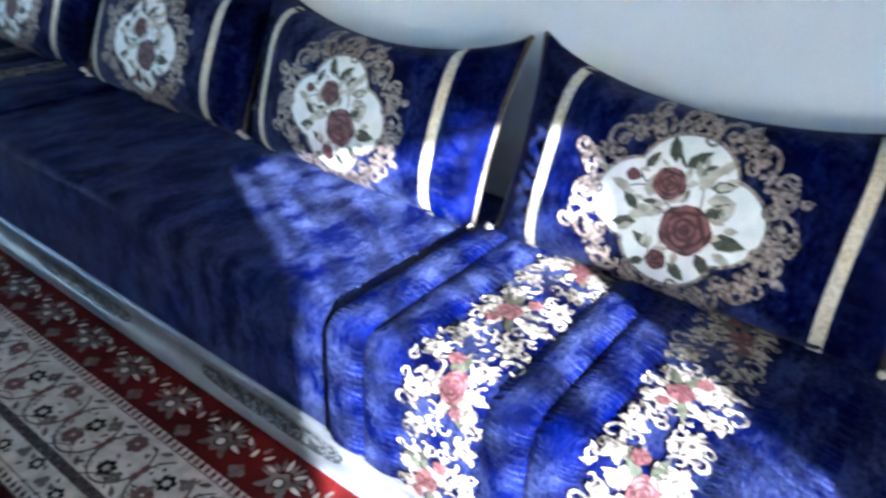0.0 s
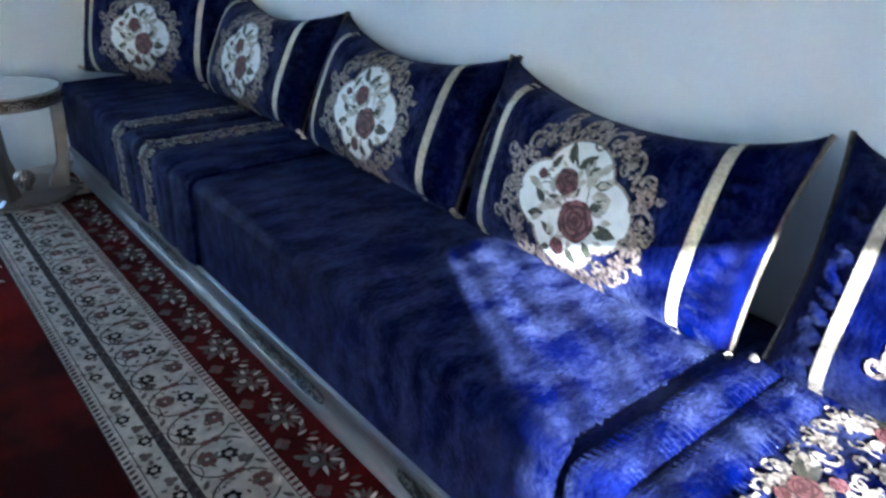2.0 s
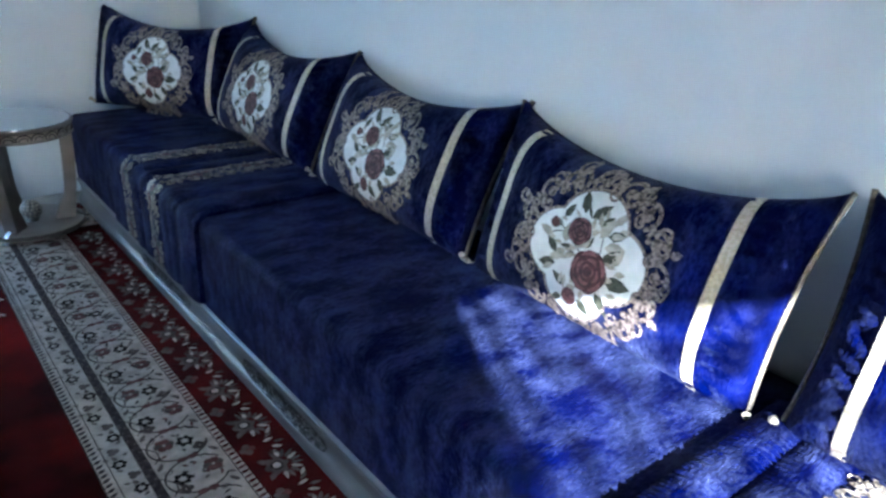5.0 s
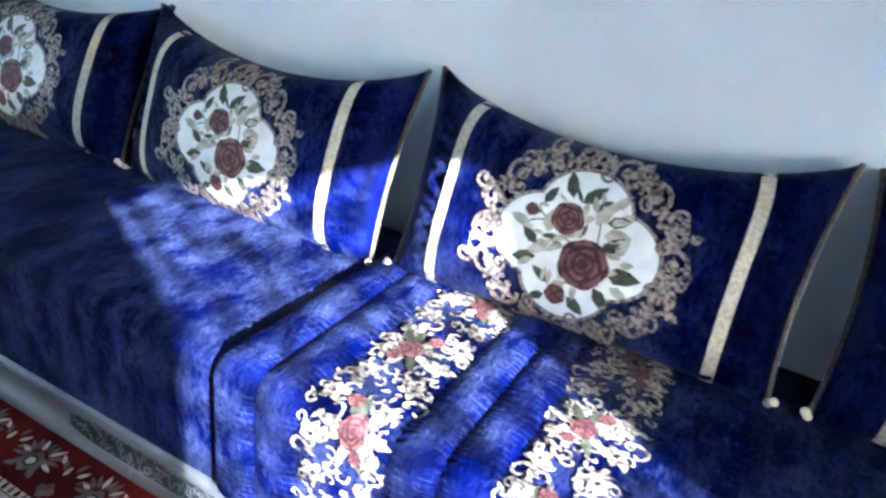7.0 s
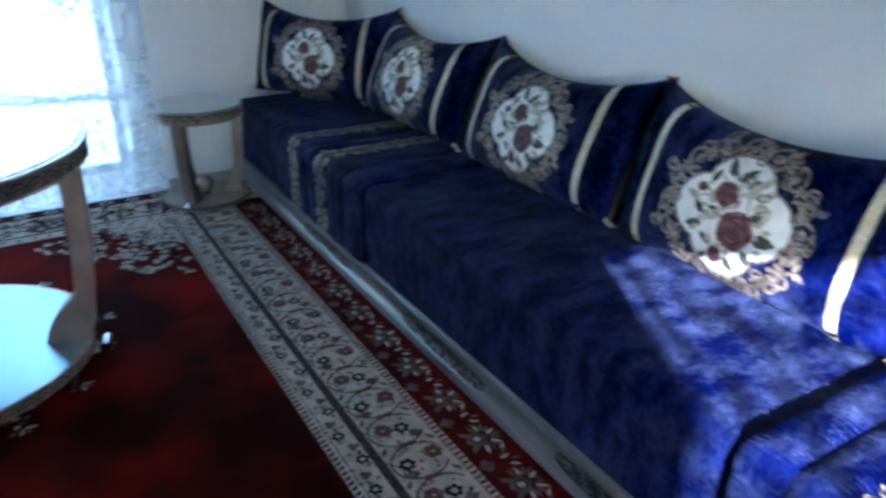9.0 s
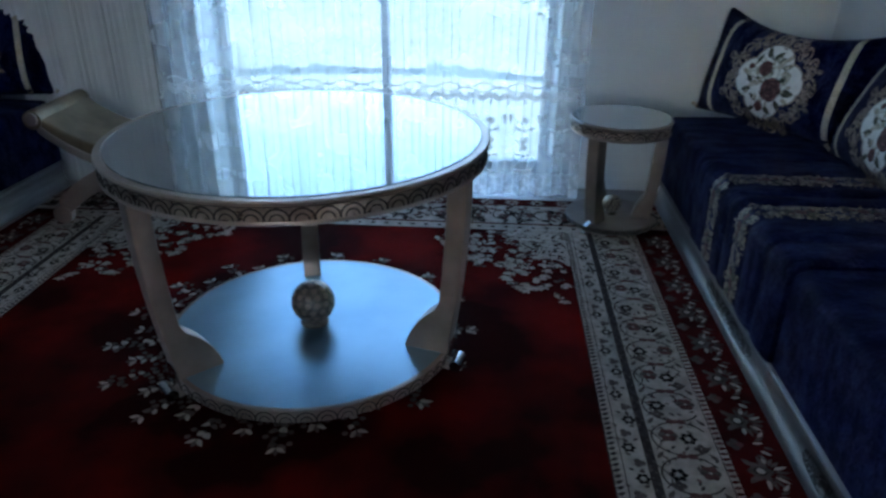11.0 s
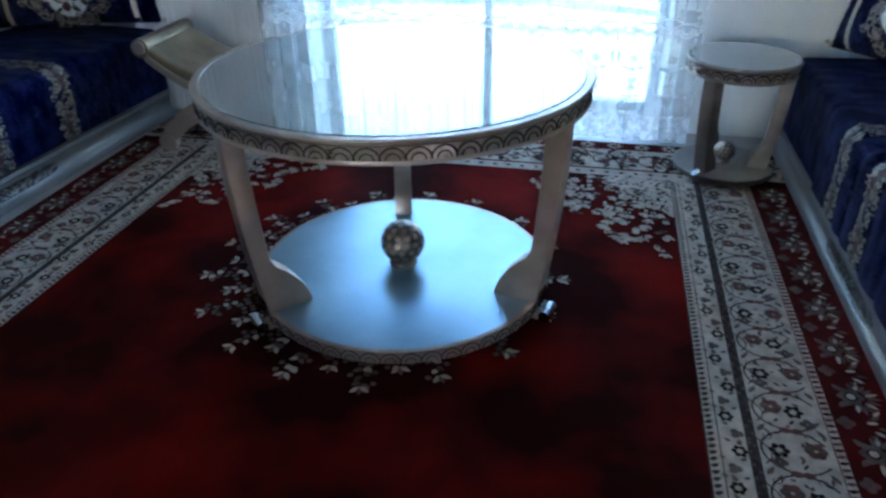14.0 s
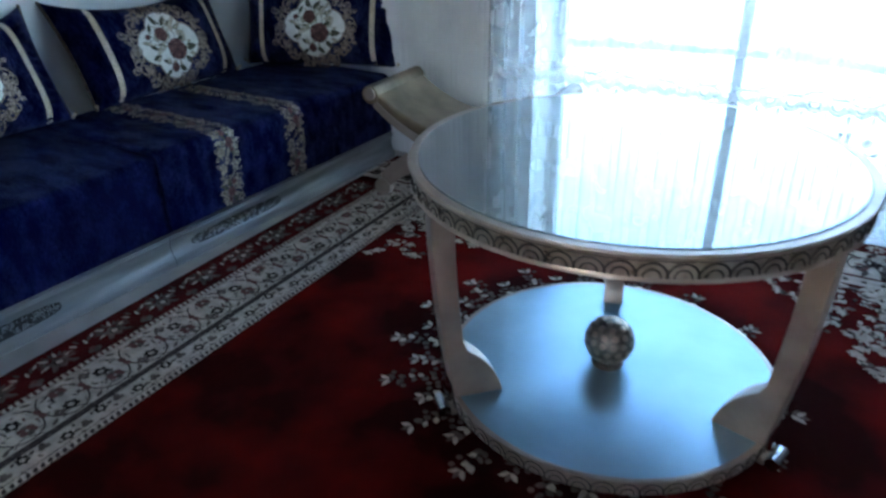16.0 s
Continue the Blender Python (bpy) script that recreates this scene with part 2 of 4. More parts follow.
# ---- mesh helpers ----
class Geo:
    def __init__(self):
        self.v, self.f = [], []

    def add(self, verts, faces):
        k = len(self.v)
        self.v += [tuple(p) for p in verts]
        self.f += [tuple(i + k for i in q) for q in faces]
        return self

    def box(self, x0, x1, y0, y1, z0, z1):
        return self.add([(x, y, z) for z in (z0, z1) for y in (y0, y1) for x in (x0, x1)],
                        [(0, 2, 3, 1), (4, 5, 7, 6), (0, 1, 5, 4), (2, 6, 7, 3), (0, 4, 6, 2), (1, 3, 7, 5)])

    def lathe(self, profile, n=48, at=(0, 0, 0)):
        m = len(profile)
        vs = [(at[0] + r * math.cos(2 * math.pi * i / n), at[1] + r * math.sin(2 * math.pi * i / n), at[2] + z) for i in range(n) for r, z in profile]
        fs = [(i * m + j, ((i + 1) % n) * m + j, ((i + 1) % n) * m + j + 1, i * m + j + 1) for i in range(n) for j in range(m - 1)]
        return self.add(vs, fs)

    def tube(self, pts, r, n=6, closed=False):
        pts = [Vector(p) for p in pts]
        rs = r if isinstance(r, (list, tuple)) else [r] * len(pts)
        vs, fs = [], []
        for i, p in enumerate(pts):
            d = (pts[min(i + 1, len(pts) - 1)] - pts[max(i - 1, 0)]).normalized()
            a = d.cross(Vector((0, 0, 1)) if abs(d.z) < 0.9 else Vector((1, 0, 0))).normalized()
            b = d.cross(a)
            vs += [p + rs[i] * (math.cos(2 * math.pi * k / n) * a + math.sin(2 * math.pi * k / n) * b) for k in range(n)]
        fs = [(i * n + k, i * n + (k + 1) % n, (i + 1) * n + (k + 1) % n, (i + 1) * n + k) for i in range(len(pts) - 1) for k in range(n)]
        fs += [tuple(range(n))[::-1], tuple(range((len(pts) - 1) * n, len(pts) * n))]
        return self.add(vs, fs)

    def prism(self, outline, axis, lo, hi):
        """A closed outline in the other two axes, drawn out along axis."""
        n = len(outline)
        put = {"x": lambda p, h: (h, p[0], p[1]), "y": lambda p, h: (p[0], h, p[1]), "z": lambda p, h: (p[0], p[1], h)}[axis]
        vs = [put(p, lo) for p in outline] + [put(p, hi) for p in outline]
        return self.add(vs, [(i, (i + 1) % n, n + (i + 1) % n, n + i) for i in range(n)] + [tuple(range(n))[::-1], tuple(range(n, 2 * n))])

    def grid(self, fn, nu, nv, wrap=False):
        vs = [fn(i / nu, j / nv) for i in range(nu + 1) for j in range(nv + 1)]
        return self.add(vs, [(i * (nv + 1) + j, (i + 1) * (nv + 1) + j, (i + 1) * (nv + 1) + j + 1, i * (nv + 1) + j + 1) for i in range(nu) for j in range(nv)])


def mesh_ob(name, g, material, parent=None, label="", smooth=True, bevel=0.0, fix=True):
    me = bpy.data.meshes.new(name)
    me.from_pydata(g.v, [], g.f)
    if fix or bevel:
        bm = bmesh.new()
        bm.from_mesh(me)
        bmesh.ops.recalc_face_normals(bm, faces=bm.faces)
        if bevel:
            bmesh.ops.bevel(bm, geom=[e for e in bm.edges if len(e.link_faces) == 2 and e.calc_face_angle(0) > 0.5], offset=bevel, segments=3, profile=0.6, affect="EDGES", clamp_overlap=True)
        bm.to_mesh(me)
        bm.free()
    if smooth:
        me.polygons.foreach_set("use_smooth", [True] * len(me.polygons))
        me.set_sharp_from_angle(angle=radians(40))
    me.materials.append(material)
    ob = new(name, me)
    if parent:
        ob.parent = parent
    if label:
        tagged(ob, label)
    return ob


def thing(name, m, label, category, group=""):
    ob = new(name)
    ob.empty_display_size = 0.1
    ob.matrix_world = m
    return tagged(ob, label, category, group)


def structure(ob, label, category):
    return tagged(ob, label, category, kind="structure")


# ---- flat motifs: small patches laid on a surface through a mapping of (u, v, lift) ----
class Motif:
    def __init__(self, place):
        self.place, self.g = place, {}

    def geo(self, key):
        return self.g.setdefault(key, Geo())

    def blob(self, key, u, v, radius, n=18, rings=1, lift=0.0015):
        """A filled patch; radius(angle) gives (du, dv)."""
        vs, fs = [self.place(u, v, lift)], []
        for k in range(1, rings + 1):
            for i in range(n):
                du, dv = radius(2 * math.pi * i / n)
                vs.append(self.place(u + du * k / rings, v + dv * k / rings, lift))
        fs += [(0, 1 + i, 1 + (i + 1) % n) for i in range(n)]
        for k in range(rings - 1):
            a, b = 1 + k * n, 1 + (k + 1) * n
            fs += [(a + i, b + i, b + (i + 1) % n, a + (i + 1) % n) for i in range(n)]
        self.geo(key).add(vs, fs)

    def disc(self, key, u, v, r, n=8, lift=0.0015, ry=None):
        self.blob(key, u, v, lambda a: (r * math.cos(a), (ry or r) * math.sin(a)), n, 1, lift)

    def leaf(self, key, u, v, angle, length, width, lift=0.0018):
        c, s = math.cos(angle), math.sin(angle)
        shape = [(0, 0), (0.3, 0.5), (0.65, 0.42), (1, 0), (0.65, -0.42), (0.3, -0.5)]
        vs = [self.place(u + c * length * a - s * width * b, v + s * length * a + c * width * b, lift) for a, b in shape]
        self.geo(key).add(vs, [(0, 1, 5), (1, 2, 4, 5), (2, 3, 4)])

    def strip(self, key, pts, width, lift=0.002, closed=False):
        n = len(pts)
        vs = []
        for i, (u, v) in enumerate(pts):
            a, b = pts[(i - 1) % n if closed else max(i - 1, 0)], pts[(i + 1) % n if closed else min(i + 1, n - 1)]
            d = math.hypot(b[0] - a[0], b[1] - a[1]) or 1
            nx, ny = -(b[1] - a[1]) / d, (b[0] - a[0]) / d
            w = width[i] if isinstance(width, list) else width
            vs += [self.place(u + nx * w / 2, v + ny * w / 2, lift), self.place(u - nx * w / 2, v - ny * w / 2, lift)]
        m = n if closed else n - 1
        self.geo(key).add(vs, [(2 * i, 2 * i + 1, 2 * ((i + 1) % n) + 1, 2 * ((i + 1) % n)) for i in range(m)])

    def curl(self, key, u, v, angle, size, turn=1, width=0.008, lift=0.002, n=12):
        """A spiral scroll that starts at (u, v) and winds in."""
        pts, ws = [], []
        cx, cy = u + size * math.cos(angle + turn * 1.57), v + size * math.sin(angle + turn * 1.57)
        for i in range(n + 1):
            t = i / n
            r = size * (1 - 0.72 * t)
            a = angle - turn * 1.57 + turn * t * 5.2
            pts.append((cx + r * math.cos(a), cy + r * math.sin(a)))
            ws.append(width * (1.0 - 0.35 * t))
        self.strip(key, pts, ws, lift)

    def rose(self, u, v, r, lift=0.003):
        """A full-blown rose: a dark ground with three rings of lighter, tapered petals."""
        k = sum(1 for q in self.g if isinstance(q, tuple) and q[0] == "rose")
        self.blob(("rose", k), u, v, lambda a: (r * (1 + 0.05 * math.cos(5 * a + k)) * math.cos(a), r * (0.95 + 0.05 * math.cos(5 * a + k)) * math.sin(a)), 30, 2, lift)
        for ring, (out, count, wide) in enumerate(((0.80, 5, 0.24), (0.50, 4, 0.19), (0.24, 3, 0.13))):
            for j in range(count):
                a0, span = j * 2 * math.pi / count + ring * 0.7 + k, 0.84 * 2 * math.pi / count
                pts = [(u + r * (out + 0.05 * math.sin(q * 0.52)) * math.cos(a0 + span * q / 6), v + r * (out + 0.05 * math.sin(q * 0.52)) * math.sin(a0 + span * q / 6)) for q in range(7)]
                self.strip(("rose_light", k), pts, [r * wide * w for w in (0.15, 0.6, 0.95, 1.0, 0.9, 0.55, 0.15)], lift + 0.0008)

    def done(self, parent, materials, names):
        made = {}
        for key, g in self.g.items():
            kind = key[0] if isinstance(key, tuple) else key
            under = made.get(("rose", key[1]), parent) if kind == "rose_light" else parent
            made[key] = mesh_ob(names[kind], g, materials[kind], under, fix=False, smooth=False)
            if kind in ("taupe", "dark", "ivory", "red", "wine", "mauve", "rosy", "leaf", "cream", "s", "c", "l", "rose_light"):
                tagged(made[key], kind="stuff")


# ---- the room ----
XR, XL, YW, YB, HC = 1.68, -3.12, 4.417, -2.30, 2.70
WT = 0.30
WX0, WX1, WZ = -1.42, 0.40, 2.15
BX0, BX1, BZ0, BZ1 = -1.04, -0.178, 0.55, 1.93

structure(mesh_ob("floor", Geo().box(XL - WT, XR + WT, YB - WT, YW + WT, -0.12, -0.012), SCREED, smooth=False), "plain tiled floor under the carpet", "floor")
structure(mesh_ob("ceiling", Geo().box(XL - WT, XR + WT, YB - WT, YW + WT, HC, HC + 0.15), CEIL, smooth=False), "plain white painted ceiling", "ceiling")
structure(mesh_ob("wall_east", Geo().box(XR, XR + WT, YB - WT, YW + WT, -0.012, HC), WALL, smooth=False), "plain pale grey-white painted wall behind the sofa", "wall")
structure(mesh_ob("wall_west", Geo().box(XL - WT, XL, YB - WT, YW + WT, -0.012, HC), WALL, smooth=False), "plain pale painted wall behind the other sofa", "wall")


def pierced(name, y0, y1, x0, x1, z0, z1, label):
    g = Geo()
    g.box(XL, x0, y0, y1, -0.012, HC).box(x1, XR, y0, y1, -0.012, HC).box(x0, x1, y0, y1, z1, HC)
    if z0 > 0:
        g.box(x0, x1, y0, y1, -0.012, z0)
    return structure(mesh_ob(name, g, WALL, smooth=False), label, "wall")


pierced("wall_north", YW, YW + WT, WX0, WX1, 0, WZ, "pale painted wall pierced by a tall glazed door")
pierced("wall_south", YB - WT, YB, BX0, BX1, BZ0, BZ1, "pale painted wall with a small sunny window")


def window_unit(name, y, x0, x1, z0, z1, mullion, label):
    w = structure(new(name), label, "window")
    bar = 0.045
    f = Geo().box(x0, x0 + 0.05, y - 0.03, y + 0.03, z0, z1).box(x1 - 0.05, x1, y - 0.03, y + 0.03, z0, z1)
    f.box(x0 + 0.05, x1 - 0.05, y - 0.03, y + 0.03, z1 - 0.05, z1).box(x0 + 0.05, x1 - 0.05, y - 0.03, y + 0.03, z0, z0 + 0.05)
    mesh_ob("window_frame", f, ALU, w, smooth=False)
    leaves = [(x0 + 0.05, x1 - 0.05)]
    if mullion is not None:
        mesh_ob("mullion", Geo().box(mullion - bar / 2, mullion + bar / 2, y - 0.035, y + 0.035, z0 + 0.05, z1 - 0.05), ALU, w, bevel=0.004)
        leaves = [(x0 + 0.05, mullion - bar / 2), (mullion + bar / 2, x1 - 0.05)]
    for a, b in leaves:
        p = mesh_ob("pane", Geo().box(a, b, y - 0.003, y + 0.003, z0 + 0.05, z1 - 0.05), PANE, w, smooth=False)
        p.visible_shadow = False
    return w


window_unit("window_1", 4.70, WX0, WX1, 0.0, WZ, -0.505, "white-framed two-leaf glazed door letting in bright daylight")
window_unit("window_2", YB - 0.12, BX0, BX1, BZ0, BZ1, None, "small white-framed window behind the sitting corner")

# ---- outdoors ----
GRASS = vary(mat("dry_field", (0.48, 0.50, 0.46), 0.9), (0.15, 0.19, 0.17), (0.24, 0.27, 0.24), 0.05, bump=0.3, bump_scale=2)
HILL = vary(mat("hazy_hills", (0.16, 0.22, 0.26), 0.9), (0.03, 0.055, 0.06), (0.05, 0.08, 0.09), 0.02)
structure(mesh_ob("ground", Geo().box(-3000, 3000, -3000, 3000, -6.2, -6.0), GRASS, smooth=False), "pale dry open field far below the window", "ground")
_h = Geo()
for k in range(160):
    x, (d0, d1) = -48 + k * 0.6, [35 + 1.5 * math.sin(q * 0.11) for q in (k, k + 1)]
    top = [max(-5.93, -5.72 + 0.42 * noise.noise((q * 0.15, 0, 0)) + 0.36 * noise.noise((q * 0.7, 2, 0))) for q in (k, k + 1)]
    _h.add([(x, d0, -6), (x + 0.6, d1, -6), (x + 0.6, d1 + 0.6, top[1]), (x, d0 + 0.6, top[0]), (x + 0.6, d1 + 1.6, -6), (x, d0 + 1.6, -6)], [(0, 1, 2, 3), (3, 2, 4, 5)])
structure(mesh_ob("backdrop", _h, HILL), "low hazy bluish hedge line beyond the pale field", "backdrop")

FOLIAGE = vary(mat("pale_foliage", (0.07, 0.11, 0.06), 0.7), (0.035, 0.07, 0.03), (0.10, 0.15, 0.07), 3)
BARK = vary(mat("grey_bark", (0.16, 0.13, 0.1), 0.9), (0.10, 0.08, 0.06), (0.22, 0.18, 0.14), 9, bump=0.5, bump_scale=40)


def garden_tree(x, y, top):
    ob = thing("tree", pose(x, y, -6.0), "slender pale green tree outside the glazed door", "tree")
    h, tr = top + 6.0, random.Random(9)
    stem = [(0.08 * math.sin(k * 0.8), 0.06 * math.cos(k), h * 0.85 * k / 10) for k in range(11)]
    mesh_ob("trunk", Geo().tube(stem, [0.13 - 0.010 * k for k in range(11)], 8), BARK, ob)
    limbs, leaves = Geo(), Geo()
    for k in range(9):
        z, a, far = h * (0.80 + 0.022 * k), tr.uniform(0, 6.28), tr.uniform(0.45, 0.85)
        tip = Vector((far * math.cos(a), far * math.sin(a), z + 0.5))
        limbs.tube([(0, 0, z), tip * 0.5 + Vector((0, 0, z * 0.5 - 0.1)), tip], [0.035, 0.022, 0.008], 6)
        for q in range(110):
            c = tip + Vector((tr.gauss(0, 0.24), tr.gauss(0, 0.24), tr.gauss(-0.1, 0.28)))
            d = Vector((tr.gauss(0, 1), tr.gauss(0, 1), tr.gauss(0, 1))).normalized()
            e = d.orthogonal().normalized()
            leaves.add([c - d * 0.07, c + e * 0.028, c + d * 0.07, c - e * 0.028], [(0, 1, 2, 3)])
    mesh_ob("limb", limbs, BARK, ob)
    tagged(mesh_ob("crown", leaves, FOLIAGE, ob, smooth=False, fix=False), kind="stuff")


garden_tree(1.42, 12.0, 1.6)

# ---- carpet ----
CX = -0.605
carpet = thing("carpet", pose(0, 0, 0), "deep red floral carpet with ivory scroll borders and a central medallion", "carpet")
CY0, CY1 = -1.6, 4.19
IN, D0, D1, G1, S1, Z1, OUT = 1.032, 1.066, 1.130, 1.156, 1.329, 1.355, 1.515
mesh_ob("field", Geo().box(CX - OUT, CX + OUT, CY0, CY1, -0.010, 0.0), PILE, carpet, "deep red plain pile", smooth=False)
MATS_C = {"ivory": IVORY, "taupe": TAUPE, "dark": DARK, "red": PILE_DK, "wine": PILE, "mauve": MAUVE, "rosy": ROSY}
NAMES_C = {"ivory": "ivory_border", "taupe": "taupe_motif", "dark": "dark_motif", "red": "oxblood_band", "wine": "red_motif", "mauve": "guard_stripe", "rosy": "rosewood_motif"}


def quad(mo, key, u0, u1, v0, v1, lift):
    mo.geo(key).add([mo.place(u0, v0, lift), mo.place(u1, v0, lift), mo.place(u1, v1, lift), mo.place(u0, v1, lift)], [(0, 1, 2, 3)])


def border(mo, v0, v1, rng):
    """One border strip: u runs outwards from the middle of the carpet, v along it."""
    quad(mo, "ivory", IN, D1, v0, v1, 0.0012)
    quad(mo, "mauve", D1, G1, v0, v1, 0.0013)
    quad(mo, "ivory", G1, Z1, v0, v1, 0.0012)
    quad(mo, "red", Z1, OUT, v0, v1, 0.0010)
    for u, w in ((IN + 0.002, 0.004), (D0, 0.003), (S1 + 0.003, 0.003)):
        quad(mo, "mauve", u - w / 2, u + w / 2, v0, v1, 0.0016)
    # serrated edgings and the beaded guard stripe
    for k in range(int((v1 - v0) / 0.021)):
        v = v0 + 0.010 + k * 0.021
        mo.leaf("mauve", IN + 0.005, v - 0.005, 0.55, 0.024, 0.013, 0.002)
        mo.disc("taupe", D1 + 0.006 + (0.013 if k % 2 else 0), v, 0.0050, 6, 0.0022)
        mo.leaf("rosy" if k % 2 else "red", Z1 - 0.023, v, 0.2, 0.026, 0.012, 0.002)

    def bloom(c, v, r):
        for a in range(6):
            mo.leaf("dark", c + r * 0.3 * math.cos(a * 1.05), v + r * 0.3 * math.sin(a * 1.05), a * 1.05, r * 0.8, r * 0.75, 0.0022)
        mo.disc("ivory", c, v, r * 0.30, 6, 0.003)
    # narrow band: dark blooms that step from side to side, with pale knots between
    k0 = -int((1.883 - v0 - 0.04) / 0.118)
    for k in range(k0, 40):
        v = 1.883 + k * 0.118
        if v > v1 - 0.04:
            break
        c = (D0 + D1) / 2 + (-0.007 if k % 2 == 0 else 0.012)
        bloom(c, v, 0.0195)
        mo.leaf("taupe", c, v + 0.018, 1.57 + rng.uniform(-0.5, 0.5), 0.024, 0.014, 0.002)
        for q in range(3):
            mo.disc("taupe", c + 0.008 * math.cos(q * 2.1), v + 0.059 + 0.008 * math.sin(q * 2.1), 0.0105, 6, 0.002 + 0.0001 * q)
        for e in (-1, 1):
            for w in (0.030, 0.088):
                mo.leaf("taupe", c + e * 0.017, v + w, e * 0.5 + (0 if e > 0 else 3.14), 0.018, 0.010, 0.0019)
    # wide band: rings of vine, each with a dark bloom, rosy and grey blossoms and small leaves
    mid, half = (G1 + S1) / 2, (S1 - G1) / 2 - 0.006
    k0 = -int((1.829 - v0 - 0.07) / 0.1435)
    for k in range(k0, 30):
        v = 1.829 + k * 0.1435
        if v > v1 - 0.06:
            break
        sg = 1 if k % 2 == 0 else -1
        pts = [(mid + half * math.cos(a), v + 0.069 * math.sin(a)) for a in [0.5 + i * 2 * math.pi / 24 for i in range(21)]]
        mo.strip("mauve", pts, 0.0055, 0.002)
        mo.strip("mauve", [(mid - half * 0.95 + 0.02 * math.sin(q * 0.9), v - 0.05 + q * 0.02) for q in range(6)], 0.004, 0.0021)
        c = mid - 0.010 + sg * 0.029
        bloom(c, v, 0.024)
        o = mid + 0.006 - sg * 0.040
        for a in range(6):
            mo.disc("rosy" if a % 3 else "taupe", o + 0.016 * math.cos(a * 1.05), v + 0.012 + 0.016 * math.sin(a * 1.05), 0.0125, 7, 0.002 + 0.00005 * a)
        for a in range(4):
            mo.disc("taupe", mid + sg * 0.045 + 0.011 * math.cos(a * 1.57), v - 0.040 + 0.011 * math.sin(a * 1.57), 0.010, 6, 0.002 + 0.00005 * a)
        for a in range(16):
            mo.leaf(rng.choice(("taupe", "taupe", "mauve", "rosy")), mid + rng.uniform(-0.068, 0.068), v + rng.uniform(-0.058, 0.058), rng.uniform(0, 6.28), rng.uniform(0.012, 0.026), 0.009, 0.0019)
        for e in (-1, 1):
            mo.disc("rosy", mid + e * 0.013, v + 0.0717, 0.016, 7, 0.0024, 0.011)
            mo.curl("mauve", mid + e * 0.05, v + 0.05, 1.2 * e, 0.014, e, 0.003, 0.0021, 8)
            mo.leaf("taupe", mid + e * half, v + 0.058, 1.57 + e * 0.6, 0.036, 0.014, 0.002)
    # red band: half suns with ringed hearts, a sprig between each two
    fm = 0.815 - CX
    k0 = -int((1.676 - v0 - 0.05) / 0.2044)
    for k in range(k0, 20):
        v = 1.676 + k * 0.2044
        if v > v1 - 0.05:
            break
        for a in range(11):
            w = -1.75 + a * 0.35
            mo.leaf("ivory" if a % 3 == 0 else "taupe", fm + 0.014 + 0.022 * math.cos(w), v + 0.026 * math.sin(w), w + rng.uniform(-0.1, 0.1), rng.uniform(0.034, 0.044), 0.012, 0.0018)
        mo.blob("taupe", fm, v, lambda a: ((0.030 + 0.005 * math.cos(6 * a)) * math.cos(a), (0.034 + 0.006 * math.cos(6 * a)) * math.sin(a)), 24, 1, 0.0022)
        for e in (-1, 1):
            mo.leaf("taupe", fm - 0.015, v + e * 0.02, e * 2.3, 0.034, 0.018, 0.0021)
        mo.disc("dark", fm, v, 0.0165, 9, 0.003)
        mo.disc("ivory", fm, v, 0.0115, 9, 0.0036)
        w = v + 0.102
        if w < v1 - 0.03:
            for a in range(6):
                mo.leaf("ivory" if a % 2 else "taupe", fm + 0.012 + 0.012 * (a % 3), w - 0.035 + 0.014 * a, -0.9 + 0.35 * a, 0.032, 0.011, 0.0018)
            for a in range(4):
                mo.disc("taupe" if a else "rosy", fm - 0.036 + 0.012 * math.cos(a * 1.57), w + 0.013 * math.sin(a * 1.57), 0.0115, 7, 0.002 + 0.0001 * a)


rng = random.Random(5)
for side in (1, -1):
    mo = Motif(lambda u, v, h, s=side: (CX + s * u, v, h))
    border(mo, CY0 + 0.01, 3.80, rng)
    mo.done(carpet, MATS_C, NAMES_C)

# far end: a cross border and leafy corner pieces
mo = Motif(lambda u, v, h: (CX + u, v, h))
quad(mo, "ivory", -OUT, OUT, 3.86, 4.10, 0.0014)
quad(mo, "red", -OUT, OUT, 4.10, CY1, 0.0012)
quad(mo, "ivory", -Z1, Z1, 3.80, 3.86, 0.0016)
quad(mo, "red", -Z1, Z1, 3.862, 3.878, 0.003)
for k in range(230):
    u = rng.uniform(-1.5, 1.5)
    for a in range(4):
        mo.leaf(rng.choice(("taupe", "mauve", "taupe", "rosy", "dark")), u + rng.uniform(-0.03, 0.03), rng.uniform(3.89, 4.08), rng.uniform(0, 6.28), 0.045, 0.02, 0.0022)
for k in range(30):
    u = -1.45 + k * 0.1
    mo.strip("dark", [(u + 0.045 * math.cos(a * 0.35), 3.985 + 0.06 * math.sin(a * 0.35)) for a in range(16)], 0.006, 0.0026)
for k in range(44):
    u = -1.34 + k * 0.062
    mo.disc("dark", u, 3.832, 0.011, 6, 0.0024)
for k in range(24):
    u = -1.45 + k * 0.125
    for a in range(8):
        mo.leaf("ivory", u + 0.01 * math.cos(a * 0.785), 4.145 + 0.01 * math.sin(a * 0.785), a * 0.785, 0.03, 0.013, 0.002)
